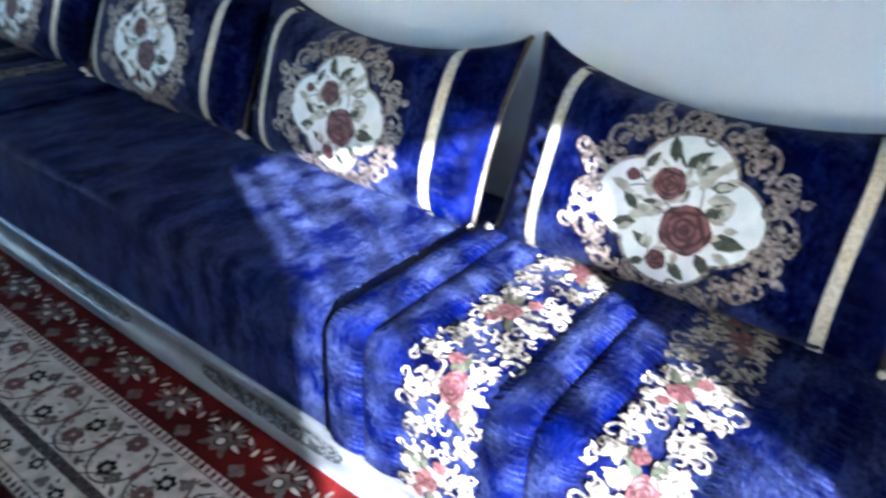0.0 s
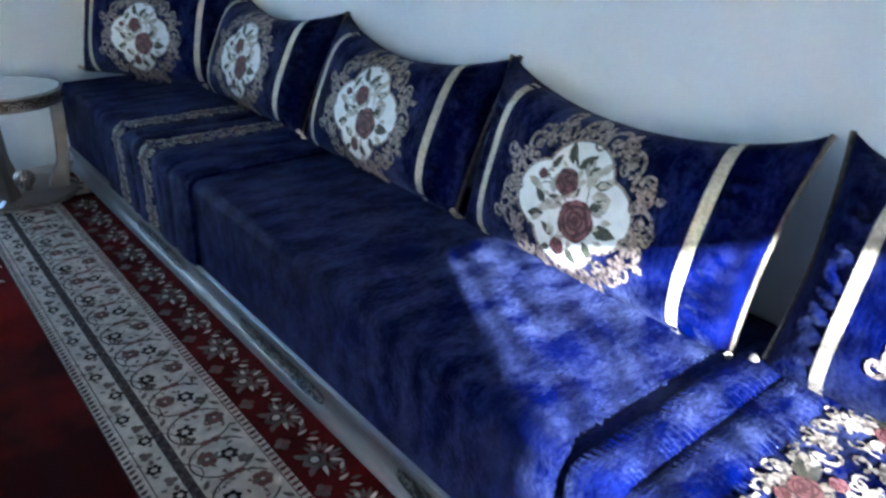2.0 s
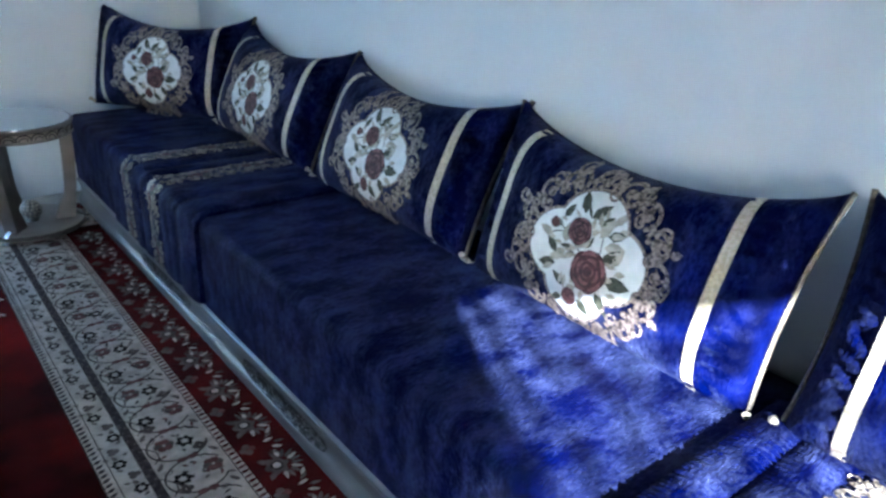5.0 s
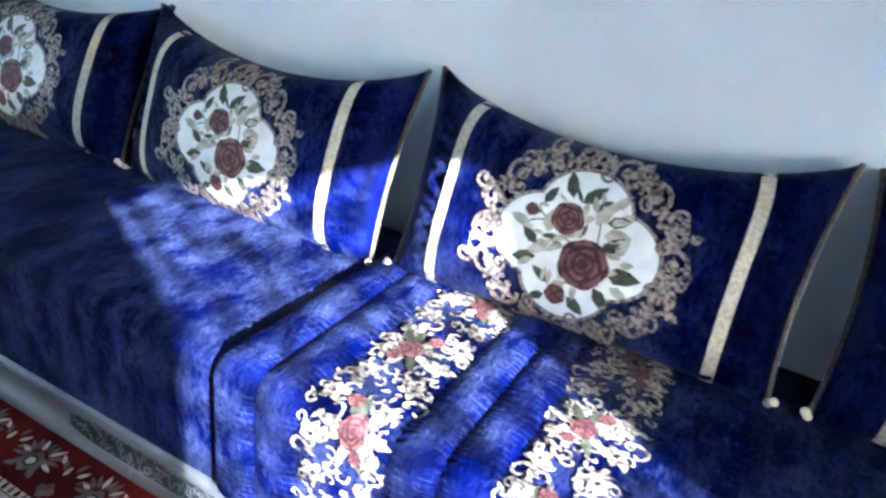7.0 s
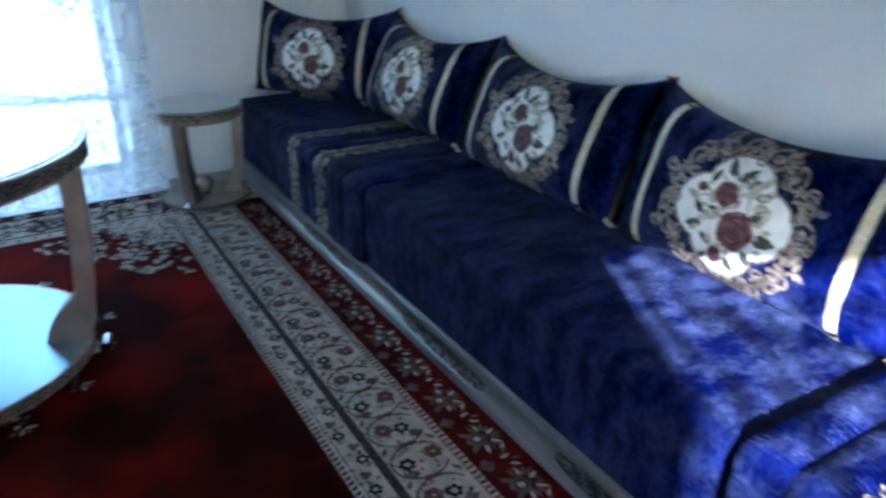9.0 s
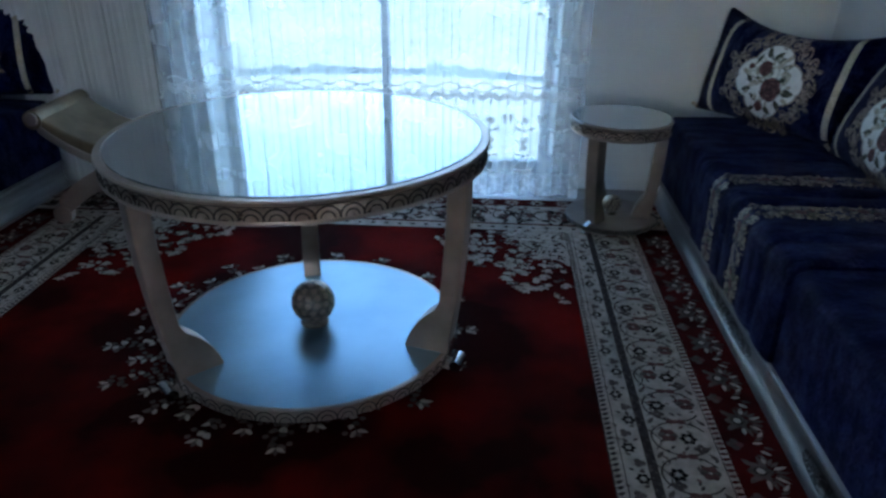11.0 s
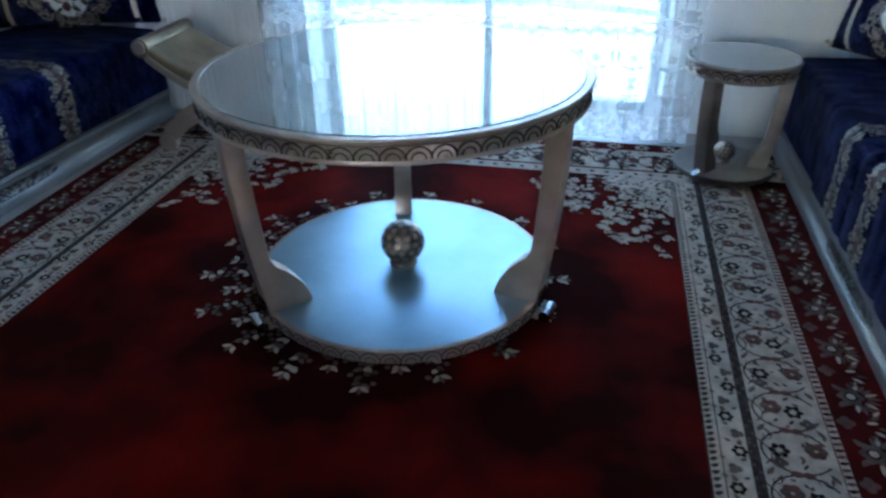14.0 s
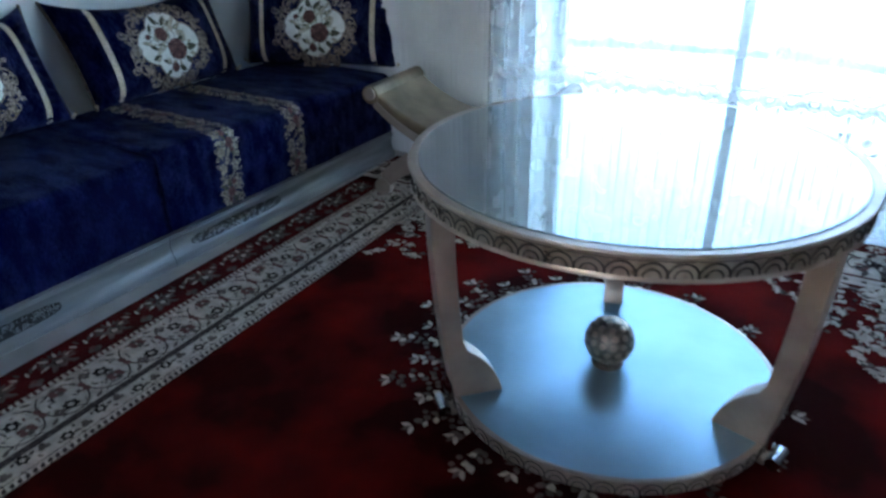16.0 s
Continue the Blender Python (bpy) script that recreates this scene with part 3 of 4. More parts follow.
for side in (-1, 1):
    # a lacy quarter fan, with a stepped spray that eats into the corner of the field
    fan = [(IN, 3.80)]
    for k in range(37):
        a = math.radians(k * 2.5)
        rad = 0.20 + 0.05 * abs(math.sin(a * 7)) + 0.07 * abs(a - 0.78)
        fan.append((IN - rad * math.cos(a), 3.80 - rad * math.sin(a) * 1.15))
    mo.geo("ivory").add([mo.place(side * u, v, 0.0013) for u, v in fan], [(0, k, k + 1) for k in range(1, 37)])
    for k in range(170):
        a, f = math.radians(rng.uniform(2, 88)), math.sqrt(rng.random()) * 0.34
        mo.leaf(rng.choice(("red", "taupe", "dark", "wine")), side * (IN - f * math.cos(a)), 3.80 - f * math.sin(a), rng.uniform(0, 6.28), rng.uniform(0.015, 0.035), rng.uniform(0.008, 0.015), 0.0015 + 0.000002 * k)
    for k in range(210):
        s = rng.random()
        a = math.radians(4 + 82 * s)
        cu, cv = IN, 3.80
        rad = 0.40 + 0.10 * abs(math.sin(a * 7)) + 0.12 * abs(a - 0.78)
        f = 1 - rng.random() ** 1.8 * 0.75
        u, v = cu - rad * f * math.cos(a), cv - rad * f * math.sin(a) * 1.15
        mo.disc(rng.choice(("ivory", "ivory", "taupe")), side * u, v, rng.uniform(0.009, 0.018), 6, 0.0016 + 0.00001 * k, rng.uniform(0.008, 0.015))
        if k % 4 == 0:
            for j in range(3):
                mo.leaf("ivory", side * u, v, (math.pi + a if side > 0 else -a) + (j - 1) * 0.8, 0.034, 0.014, 0.0034)
        if k % 5 == 0:
            mo.disc("dark", side * u, v, 0.007, 6, 0.0042)
# central medallion under the table: stems of blossoms that radiate
MX, MY, MR = -0.57 - CX, 2.87, 0.645
for k in range(34):
    a = radians(-80.2) + 2 * math.pi * k / 34 + rng.uniform(-0.012, 0.012)
    tip = MR * (1.0 if k % 2 == 0 else 0.88) + rng.uniform(-0.01, 0.008)
    r = 0.40
    while r < tip - 0.05:
        for s in (-1, 1):
            q, spread = r + rng.uniform(-0.01, 0.01), s * rng.uniform(0.6, 1.1)
            mo.leaf(rng.choice(("ivory", "taupe", "taupe")), MX + q * math.cos(a), MY + q * math.sin(a), a + spread, rng.uniform(0.024, 0.036), rng.uniform(0.016, 0.024), 0.0019 + 0.0002 * s)
            if rng.random() < 0.5:
                mo.disc("taupe", MX + q * math.cos(a) - s * 0.034 * math.sin(a), MY + q * math.sin(a) + s * 0.034 * math.cos(a), 0.010, 6, 0.0026)
        mo.disc("dark", MX + r * math.cos(a), MY + r * math.sin(a), 0.005, 6, 0.003)
        r += 0.031
    for j in (-1, 0, 1):
        mo.leaf("ivory" if j else "taupe", MX + (tip - 0.045) * math.cos(a), MY + (tip - 0.045) * math.sin(a), a + j * 0.85, 0.036, 0.016, 0.0022 + 0.0001 * j)
mo.done(carpet, MATS_C, NAMES_C)

# ---- cushions ----
PW, PH, PT = 0.448, 0.50, 0.118


def cushion_uv(a, b):
    u = PW * a * (1 - a * a * (0.045 * (1 - b * b) + 0.022 * (1 - b)))
    v = PH / 2 + b * PH / 2 - (0.095 * (1 - a * a) ** 0.8 if b > 0 else -0.012 * (1 - a * a)) * abs(b)
    return u, v


def cushion_t(a, b):
    a, b = min(abs(a), 1), min(abs(b), 1)
    edge = 0.045 * (1 - b ** 8)
    return 0.012 + (PT - 0.012) * ((1 - a ** 3.2) * (1 - b ** 3.0)) ** 0.5 + edge * (1 - a ** 12) * 0.25


def cushion_at(u, v, h):
    a, b = u / PW, (v - PH / 2) / (PH / 2)
    for _ in range(6):
        uu, vv = cushion_uv(a, b)
        a, b = a + (u - uu) / PW, b + (v - vv) / (PH / 2)
    return (u, -cushion_t(a, b) - h, v)


def make_cushion():
    c = thing("cushion", pose(0, 0, 0), "royal blue velvet cushion with gold braid and embroidered rose medallion", "cushion", "sofa cushions")

    def skin(sign, depth):
        def f(i, j):
            a, b = 2 * i - 1, 2 * j - 1
            a, b = math.copysign(abs(a) ** 0.8, a), math.copysign(abs(b) ** 0.85, b)
            u, v = cushion_uv(a, b)
            w = cushion_t(a, b) * depth
            if sign < 0 and abs(a) > 0.72:
                k = min((abs(a) - 0.72) / 0.1, 1) * min((1 - abs(a)) / 0.16, 1) ** 2
                w += k * (0.0075 * math.sin(b * 38 + a * 9 + 4 * noise.noise((a * 5, b * 3, 1))) + 0.007 * noise.noise((a * 6, b * 14, 4))) * (1 - b ** 4)
            elif sign < 0:
                w += 0.003 * noise.noise((a * 3, b * 2.5, 7)) * (1 - b ** 4)
            return (u, sign * w, v)
        return f
    g = Geo().grid(skin(-1, 1.0), 64, 56).grid(skin(1, 0.55), 20, 14)
    mesh_ob("cover", g, VELVET_P, c)
    for s in (-1, 1):
        rows = [(cushion_uv(s * 0.999, b / 8 - 1)) for b in range(17)]
        mesh_ob("end_seam", Geo().add([(u, y, v) for u, v in rows for y in (-0.0125, 0.008)], [(2 * i, 2 * i + 1, 2 * i + 3, 2 * i + 2) for i in range(16)]), VELVET_P, c)
    for s in (-1, 1):
        pts = []
        for k in range(17):
            u, v = cushion_uv(s * 1.0, k / 8 - 1)
            pts.append((u + s * 0.003, -0.010, v))
        mesh_ob("piping", Geo().tube(pts, 0.0065, 6), CORD, c, "gold cord along the end seam")
        u, v = cushion_uv(s, -1)
        knot = Geo().lathe([(0, -0.009), (0.006, -0.007), (0.009, 0.0), (0.007, 0.006), (0.004, 0.009), (0.007, 0.014), (0.009, 0.026), (0.0, 0.028)], 10, (0, 0, 0))
        tas = mesh_ob("tassel", knot, GOLD, c, "small cream corner tassel")
        tas.matrix_local = pose(u + s * 0.004, -0.016, v + 0.010, 70, 0, 20 * s)
        band = Motif(cushion_at)
        col = []
        for k in range(23):
            b = k / 11 - 1
            u, v = cushion_uv(s * (0.715 - 0.045 * max(b, 0) ** 3), b * 0.985)
            col.append((u, v))
        band.strip("band", col, 0.026, 0.0035)
        band.done(c, {"band": GOLD}, {"band": "braid"})
    mo = Motif(cushion_at)
    cv = 0.192
    RX, RY = 0.162, 0.146

    def white(a, k=1.0):
        d = (a + math.pi / 4) % (math.pi / 2) - math.pi / 4
        r = 0.46 * math.cos(d) + math.sqrt(0.58 ** 2 - (0.46 * math.sin(d)) ** 2)
        return RX * r * k * math.cos(a), RY * r * k * math.sin(a)
    mo.blob("white", 0, cv, white, 72, 6, 0.003)
    mo.strip("scroll", [(white(a * math.pi / 48, 1.03)[0], cv + white(a * math.pi / 48, 1.03)[1]) for a in range(96)], 0.007, 0.0042, True)
    for k in range(16):
        a = 2 * math.pi * (k + 0.25) / 16
        ex, ey = 0.192 * math.cos(a), 0.174 * math.sin(a)
        mo.strip("scroll", [(ex + 0.030 * math.cos(a + w), cv + ey + 0.030 * math.sin(a + w)) for w in [-2.3 + q * 0.46 for q in range(11)]], 0.010, 0.0046)
        mo.disc("scroll", ex, cv + ey, 0.013, 9, 0.0047)
    for k in range(22):
        a = 2 * math.pi * k / 22
        ex, ey = 0.196 * math.cos(a), 0.176 * math.sin(a)
        t = math.atan2(0.186 * math.cos(a), -0.196 * math.sin(a))
        sgn = 1 if k % 2 else -1
        mo.curl("scroll", ex, cv + ey, t, 0.022, sgn, 0.0085, 0.004)
        mo.curl("scroll", ex * 1.05, cv + ey * 1.04, t + 2.4, 0.017, -sgn, 0.0075, 0.0045)
        mo.leaf("scroll", ex * 0.93, cv + ey * 0.93, a + 0.5 * sgn, 0.045, 0.018, 0.0038)
        mo.leaf("scroll", ex * 1.02, cv + ey * 1.02, t + 0.3, 0.04, 0.014, 0.005)
        mo.disc("scroll", ex * 0.90, cv + ey * 0.90, 0.008, 7, 0.0052)
    for k in range(8):
        a = 2 * math.pi * (k + 0.5) / 8
        ex, ey = 0.222 * math.cos(a), 0.190 * math.sin(a)
        mo.curl("scroll", ex, cv + ey, a + 1.57, 0.024, 1 if math.cos(a) > 0 else -1, 0.010, 0.005)
        mo.leaf("scroll", ex, cv + ey, a, 0.03, 0.02, 0.0048)
    for x, y, ang, ln, w, key in ((0.055, -0.005, 0.9, 0.06, 0.028, "leaf"), (0.075, -0.035, 0.05, 0.072, 0.034, "leaf"), (0.06, -0.07, -0.8, 0.06, 0.026, "leaf"),
                                  (-0.03, 0.09, 1.9, 0.058, 0.026, "leaf"), (-0.01, 0.085, 0.8, 0.062, 0.026, "leaf"), (0.05, 0.06, 0.35, 0.05, 0.024, "leaf"),
                                  (-0.085, 0.065, 1.1, 0.045, 0.02, "leaf"), (-0.075, -0.02, 2.5, 0.05, 0.022, "leaf"), (-0.07, -0.045, 3.4, 0.055, 0.026, "leaf"),
                                  (-0.03, -0.09, 2.6, 0.05, 0.02, "leaf"), (0.012, -0.105, -0.6, 0.05, 0.026, "leaf"), (-0.035, -0.115, 3.6, 0.04, 0.018, "leaf"),
                                  (0.085, 0.0, 1.2, 0.05, 0.02, "taupe"), (-0.1, 0.015, 2.9, 0.05, 0.022, "taupe"), (-0.06, 0.01, 1.6, 0.05, 0.03, "taupe"),
                                  (0.03, 0.05, 1.2, 0.06, 0.03, "taupe"), (0.05, 0.035, 0.2, 0.055, 0.03, "taupe"), (0.0, -0.075, -2.2, 0.05, 0.026, "taupe"),
                                  (-0.05, -0.005, 3.9, 0.055, 0.028, "taupe"), (-0.04, 0.02, 0.2, 0.05, 0.03, "taupe"), (0.09, -0.06, -0.3, 0.045, 0.02, "taupe"),
                                  (0.055, 0.09, 0.9, 0.045, 0.02, "taupe"), (0.07, 0.075, 0.3, 0.04, 0.018, "taupe")):
        mo.leaf(key, x, cv + y, ang, ln, w, 0.0042)
    lr = random.Random(11)
    for k in range(58):
        rad, ang = 0.105 * lr.random() ** 0.6, lr.uniform(0, 6.28)
        mo.leaf(lr.choice(("leaf", "taupe", "taupe")), rad * math.cos(ang), cv + rad * 0.95 * math.sin(ang), ang + lr.uniform(-0.8, 0.8), lr.uniform(0.018, 0.038), lr.uniform(0.008, 0.016), 0.0043 + 0.00001 * k)
    for x0, y0, x1, y1 in ((0.02, -0.03, -0.09, 0.06), (0.02, -0.03, 0.06, 0.1), (0.02, -0.04, -0.02, -0.12), (-0.03, 0.05, -0.1, 0.02)):
        mo.strip("leaf", [(x0 + (x1 - x0) * t / 6 + 0.012 * math.sin(t), cv + y0 + (y1 - y0) * t / 6) for t in range(7)], 0.003, 0.0040)
    mo.rose(0.028, cv - 0.032, 0.052, 0.005)
    mo.rose(-0.028, cv + 0.048, 0.034, 0.005)
    mo.rose(-0.012, cv - 0.108, 0.022, 0.005)
    mo.rose(-0.105, cv + 0.046, 0.014, 0.005)
    mo.done(c, {"white": WHITE_T, "scroll": SCROLL, "leaf": LEAF, "taupe": TAUPE_T, "rose": ROSE, "rose_light": ROSE_L},
            {"white": "medallion", "scroll": "scrolled_frame", "leaf": "embroidered_leaves", "taupe": "pale_leaves", "rose": "embroidered_rose", "rose_light": "petal_stitching"})
    return c


LEANING = 25
first = make_cushion()


def cushion_pose(x, y, turn, lean=LEANING, z=0.452):
    """x, y: the middle of the front foot; turn: 0 faces -y."""
    return pose(x, y, z, 0, 0, turn) @ pose(0, 0.05, 0, -lean, 0, 0)


ROW = [(1.395, 2.325 + 0.90, -90, 25, 0.450), (1.395, 2.318, -90, 24, 0.438), (1.400, 1.425, -91, 19, 0.426), (1.400, 0.495, -89, 23, 0.445), (1.40, -0.44, -90, 26, 0.452), (1.40, -1.36, -90, 25, 0.452)]
first.matrix_world = cushion_pose(1.265, 3.960, -60, 17)
for x, y, t, l, z in ROW:
    copy_thing(first, cushion_pose(x, y, t, l, z))
for x, y, t, l in ((-2.56, 4.13, 18, 17), (-2.86, 3.43, 90, 24), (-2.86, 2.45, 90, 25), (-2.86, 1.52, 90, 25)):
    copy_thing(first, cushion_pose(x, y, t, l))


# ---- sofas: a carved silver base rail, a velvet mattress ----
RAIL_FACE = [(0.003, 0.031), (0.010, 0.040), (0.015, 0.052), (0.0175, 0.064), (0.018, 0.077), (0.0165, 0.090), (0.013, 0.101)]


def rail_profile(d):
    """d(x): offset from the front edge towards the wall; heights of the moulding."""
    return [(d(0.0), -0.01), (d(-0.002), 0.018), (d(0.002), 0.027)] + [(d(w), z) for w, z in RAIL_FACE] + [(d(0.010), 0.107), (d(0.012), 0.112), (d(0.005), 0.116), (d(0.005), 0.125), (d(0.014), 0.132), (d(0.05), 0.134), (d(0.05), -0.01)]


def rail_depth(z):
    for (w0, z0), (w1, z1) in zip(RAIL_FACE, RAIL_FACE[1:]):
        if z <= z1:
            return w0 + (w1 - w0) * (z - z0) / (z1 - z0)
    return RAIL_FACE[-1][0]


def sofa(name, xf, s, y0, y1, label, deep, turn=0):
    ob = thing(name, pose(xf, (y0 + y1) / 2, 0, 0, 0, turn), label, "sofa", "facing sofas")
    ym = (y0 + y1) / 2
    joint = 1.25 if s > 0 else 2.72
    for a, b in ((y0, joint), (joint + 0.002, y1)):
        mesh_ob("base_rail", Geo().prism(rail_profile(lambda t: s * t), "y", a - ym, b - ym), RAIL, ob, "silver-painted moulded base rail")
    mesh_ob("platform", Geo().box(min(s * 0.051, s * deep), max(s * 0.051, s * deep), y0 - ym, y1 - ym, 0.02, 0.125), RAIL, ob, smooth=False)
    # carved panels on the rail
    for k, yc in enumerate((3.93, 3.005, 2.055, 1.215, 0.30, -0.60) if s > 0 else (4.0, 3.075, 2.0, 0.95)):
        yc -= ym
        if not y0 - ym + 0.3 < yc < y1 - ym - 0.3:
            continue
        mo = Motif(lambda u, v, h, yc=yc: (s * rail_depth(v) - s * h, yc + u, v))
        rr = random.Random(k)
        mo.blob("ground", 0, 0.060, lambda a: (0.258 * math.copysign(abs(math.cos(a)) ** 0.45, math.cos(a)), 0.025 * math.copysign(abs(math.sin(a)) ** 0.6, math.sin(a))), 40, 3, 0.0010)
        for j in range(60):
            u = -0.25 + 0.50 * j / 59
            env = 0.019 * (1 - (u / 0.265) ** 6)
            mo.curl("c", u, 0.060 + rr.uniform(-env, env), rr.uniform(0, 6.28), rr.uniform(0.007, 0.012), rr.choice((-1, 1)), 0.0034, 0.0022, 8)
            mo.disc("c", u + 0.006, 0.060 + rr.uniform(-env, env), 0.0032, 6, 0.0026)
        mo.strip("c", [(0.258 * math.copysign(abs(math.cos(a)) ** 0.45, math.cos(a)), 0.060 + 0.025 * math.copysign(abs(math.sin(a)) ** 0.6, math.sin(a))) for a in [q * math.pi / 30 for q in range(60)]], 0.0030, 0.0024, True)
        mo.done(ob, {"c": RAIL, "ground": CARVE}, {"c": "carved_panel", "ground": "panel_ground"})
    # mattress with softly rounded upper edges
    x0, x1 = s * 0.012, s * deep
    r = 0.035
    prof = [(x0, 0.136)] + [(x0 + s * (r - r * math.cos(a * math.pi / 12)), 0.445 - r + r * math.sin(a * math.pi / 12)) for a in range(7)] + [(x0 + s * 0.25, 0.449), (x1 - s * 0.1, 0.447), (x1, 0.43), (x1, 0.136)]
    g = Geo()
    n = 90
    m = len(prof)
    for i in range(n + 1):
        y = y0 + (y1 - y0) * i / n
        g.v += [(px + (0.004 * noise.noise((y * 2.3, pz * 6, s)) if 0 < j < m - 2 else 0), y - ym, pz + (0.004 * noise.noise((y * 1.7, px * 4, 3 + s)) if pz > 0.4 else 0)) for j, (px, pz) in enumerate(prof)]
    g.f += [(i * m + j, (i + 1) * m + j, (i + 1) * m + (j + 1) % m, i * m + (j + 1) % m) for i in range(n) for j in range(m)]
    g.f += [tuple(range(m)), tuple(range(n * m, n * m + m))]
    mesh_ob("mattress", g, VELVET, ob, "royal blue velvet mattress")
    return ob


sofa("sofa", 0.905, 1, YB + 0.4, 4.20, "long low royal blue velvet sofa on a carved silver base", 0.755)
sofa("sofa", -2.239, -1, -0.2, 4.20, "long low royal blue velvet sofa below the pale wall", 0.84, -2.5)


# ---- quilted runners laid over the mattresses ----
def runner(xf, s, ya, dirn, label, depth=0.62, bands=((0.185, 0.335), (0.475, 0.635)), width=0.93, full=1.0, turn=0):
    """ya: the edge nearest the middle; dirn: the way the runner goes on from there."""
    ob = thing("runner", pose(xf, ya, 0, 0, 0, turn), label, "runner", "quilted runners")
    x0, top, r = s * 0.000, 0.459, 0.045
    path = [(x0, 0.145), (x0, 0.25), (x0, 0.34)] + [(x0 + s * (r - r * math.cos(a * math.pi / 12)), top - r + r * math.sin(a * math.pi / 12)) for a in range(7)]
    path += [(x0 + s * k, top) for k in (0.12, 0.2, 0.3, 0.4, 0.5, depth)]
    ln = [0]
    for p, q in zip(path, path[1:]):
        ln.append(ln[-1] + math.hypot(q[0] - p[0], q[1] - p[1]))

    def along(t):
        t = min(max(t, 0), ln[-1] - 1e-6)
        k = next(i for i in range(len(ln) - 1) if ln[i + 1] > t)
        f = (t - ln[k]) / (ln[k + 1] - ln[k])
        p, q = path[k], path[k + 1]
        d = math.hypot(q[0] - p[0], q[1] - p[1])
        return p[0] + (q[0] - p[0]) * f, p[1] + (q[1] - p[1]) * f, -s * (q[1] - p[1]) / d * 1.0, abs(q[0] - p[0]) / d
    (b0, b1), (c0, c1) = bands
    seams = [0.0, b0 * 0.5, b0, b1, b1 + (c0 - b1) * 0.5, c0, c1, width]

    def puff(w):
        for a, b in zip(seams, seams[1:]):
            if a <= w <= b:
                f = (w - a) / (b - a)
                flat = (a, b) in ((b0, b1), (c0, c1)) or a == c1
                return (0.005 if flat else 0.0115 * full) * (max(0, 1 - (2 * f - 1) ** (6 if flat else 2))) ** 0.72
        return 0.0

    def place(t, w, h):
        x, z, nx, nz = along(t)
        k = h + puff(w)
        return (x + nx * k, dirn * w, z + nz * k)
    nt = 40
    ws = sorted({a + (b - a) * k / 8 for a, b in zip(seams, seams[1:]) for k in range(9)})

    def skin(i, j):
        t, w = i * ln[-1], ws[round(j * (len(ws) - 1))]
        near = min(abs(w - q) for q in seams)
        gather = 0.6 + 0.8 * noise.noise((t * 9, w * 15, 2))
        wob = 0.0052 * gather * math.sin(t * 430 + 9 * noise.noise((t * 22, w * 9, 1))) * max(0, 1 - near / 0.042) * min(1, 0.25 + near / 0.012)
        return place(t, w, wob)
    g = Geo().grid(skin, nt * 6, len(ws) - 1)
    for w in (0.0, width):
        rows = [place(ln[-1] * i / nt, w, h) for i in range(nt + 1) for h in (0, -0.016)]
        g.add(rows, [(2 * i, 2 * i + 1, 2 * i + 3, 2 * i + 2) for i in range(nt)])
    mesh_ob("quilted_cover", g, VELVET, ob, "quilted royal blue velvet")
    mo = Motif(place)
    rr = random.Random(int(ya * 100))
    for w0, w1 in bands:
        mid, half = (w0 + w1) / 2, (w1 - w0) / 2 - 0.006
        big = half / 0.05
        step = 0.20 * big ** 0.35
        # paired acanthus scrolls along both edges, with small curls and buds
        for side in (-1, 1):
            n = int(ln[-1] / (0.036 * big ** 0.3))
            for k in range(n):
                t = 0.02 + (ln[-1] - 0.04) * k / n
                w = mid + side * half * rr.uniform(0.55, 0.72)
                turn = side if k % 2 else -side
                if k % 2:
                    mo.curl("cream", t, w, rr.uniform(-0.5, 0.5) + (0 if k % 4 == 1 else 3.14), big ** 0.6 * rr.uniform(0.015, 0.020), turn, 0.0070 * big ** 0.35, 0.003, 14)
                else:
                    a0 = rr.uniform(0, 6.28)
                    for q in range(5):
                        mo.leaf("cream", t + 0.003 * math.cos(a0 + q * 1.257), w + 0.003 * math.sin(a0 + q * 1.257), a0 + q * 1.257, 0.021 * big ** 0.4, 0.015 * big ** 0.4, 0.0030 + 0.00005 * q)
                mo.curl("cream", t - 0.010, mid + side * half * 0.30, rr.uniform(0, 6.28), 0.013 * big ** 0.5, turn, 0.0058, 0.0034, 12)
                mo.curl("cream", t + 0.012, mid + side * half * 0.86, rr.uniform(0, 6.28), 0.010 * big ** 0.5, -turn, 0.0055, 0.0032, 10)
                for q in range(3):
                    mo.leaf("cream", t + rr.uniform(-0.01, 0.02), mid + side * half * rr.uniform(0.15, 0.95), rr.uniform(0, 6.28), rr.uniform(0.016, 0.028), rr.uniform(0.007, 0.011), 0.0028 + 0.0001 * q)
        k, t = 0, 0.06
        while t < ln[-1] - 0.05:
            side = 0.22 if k % 2 else -0.22
            c = mid + side * half
            for a in range(9):
                w = a * 0.70 + rr.uniform(-0.2, 0.2)
                mo.leaf("leaf" if a % 4 == 0 else "cream", t + 0.016 * math.cos(w), c + 0.016 * math.sin(w), w, 0.046 * big ** 0.5, 0.016 * big ** 0.4, 0.0037 + 0.00005 * a)
            mo.rose(t, c, 0.019 * big ** 0.7, 0.0046)
            mo.rose(t + 0.038 * big ** 0.5, c - side * half * 1.6, 0.012 * big ** 0.6, 0.0047)
            mo.rose(t - 0.030 * big ** 0.5, c + side * half * 0.9, 0.010 * big ** 0.6, 0.0047)
            t += step
            k += 1
    mo.done(ob, {"cream": CREAM_T, "leaf": LEAF, "rose": ROSE, "rose_light": ROSE_L}, {"cream": "scroll_embroidery", "leaf": "embroidered_leaves", "rose": "embroidered_rose", "rose_light": "petal_stitching"})
    return ob


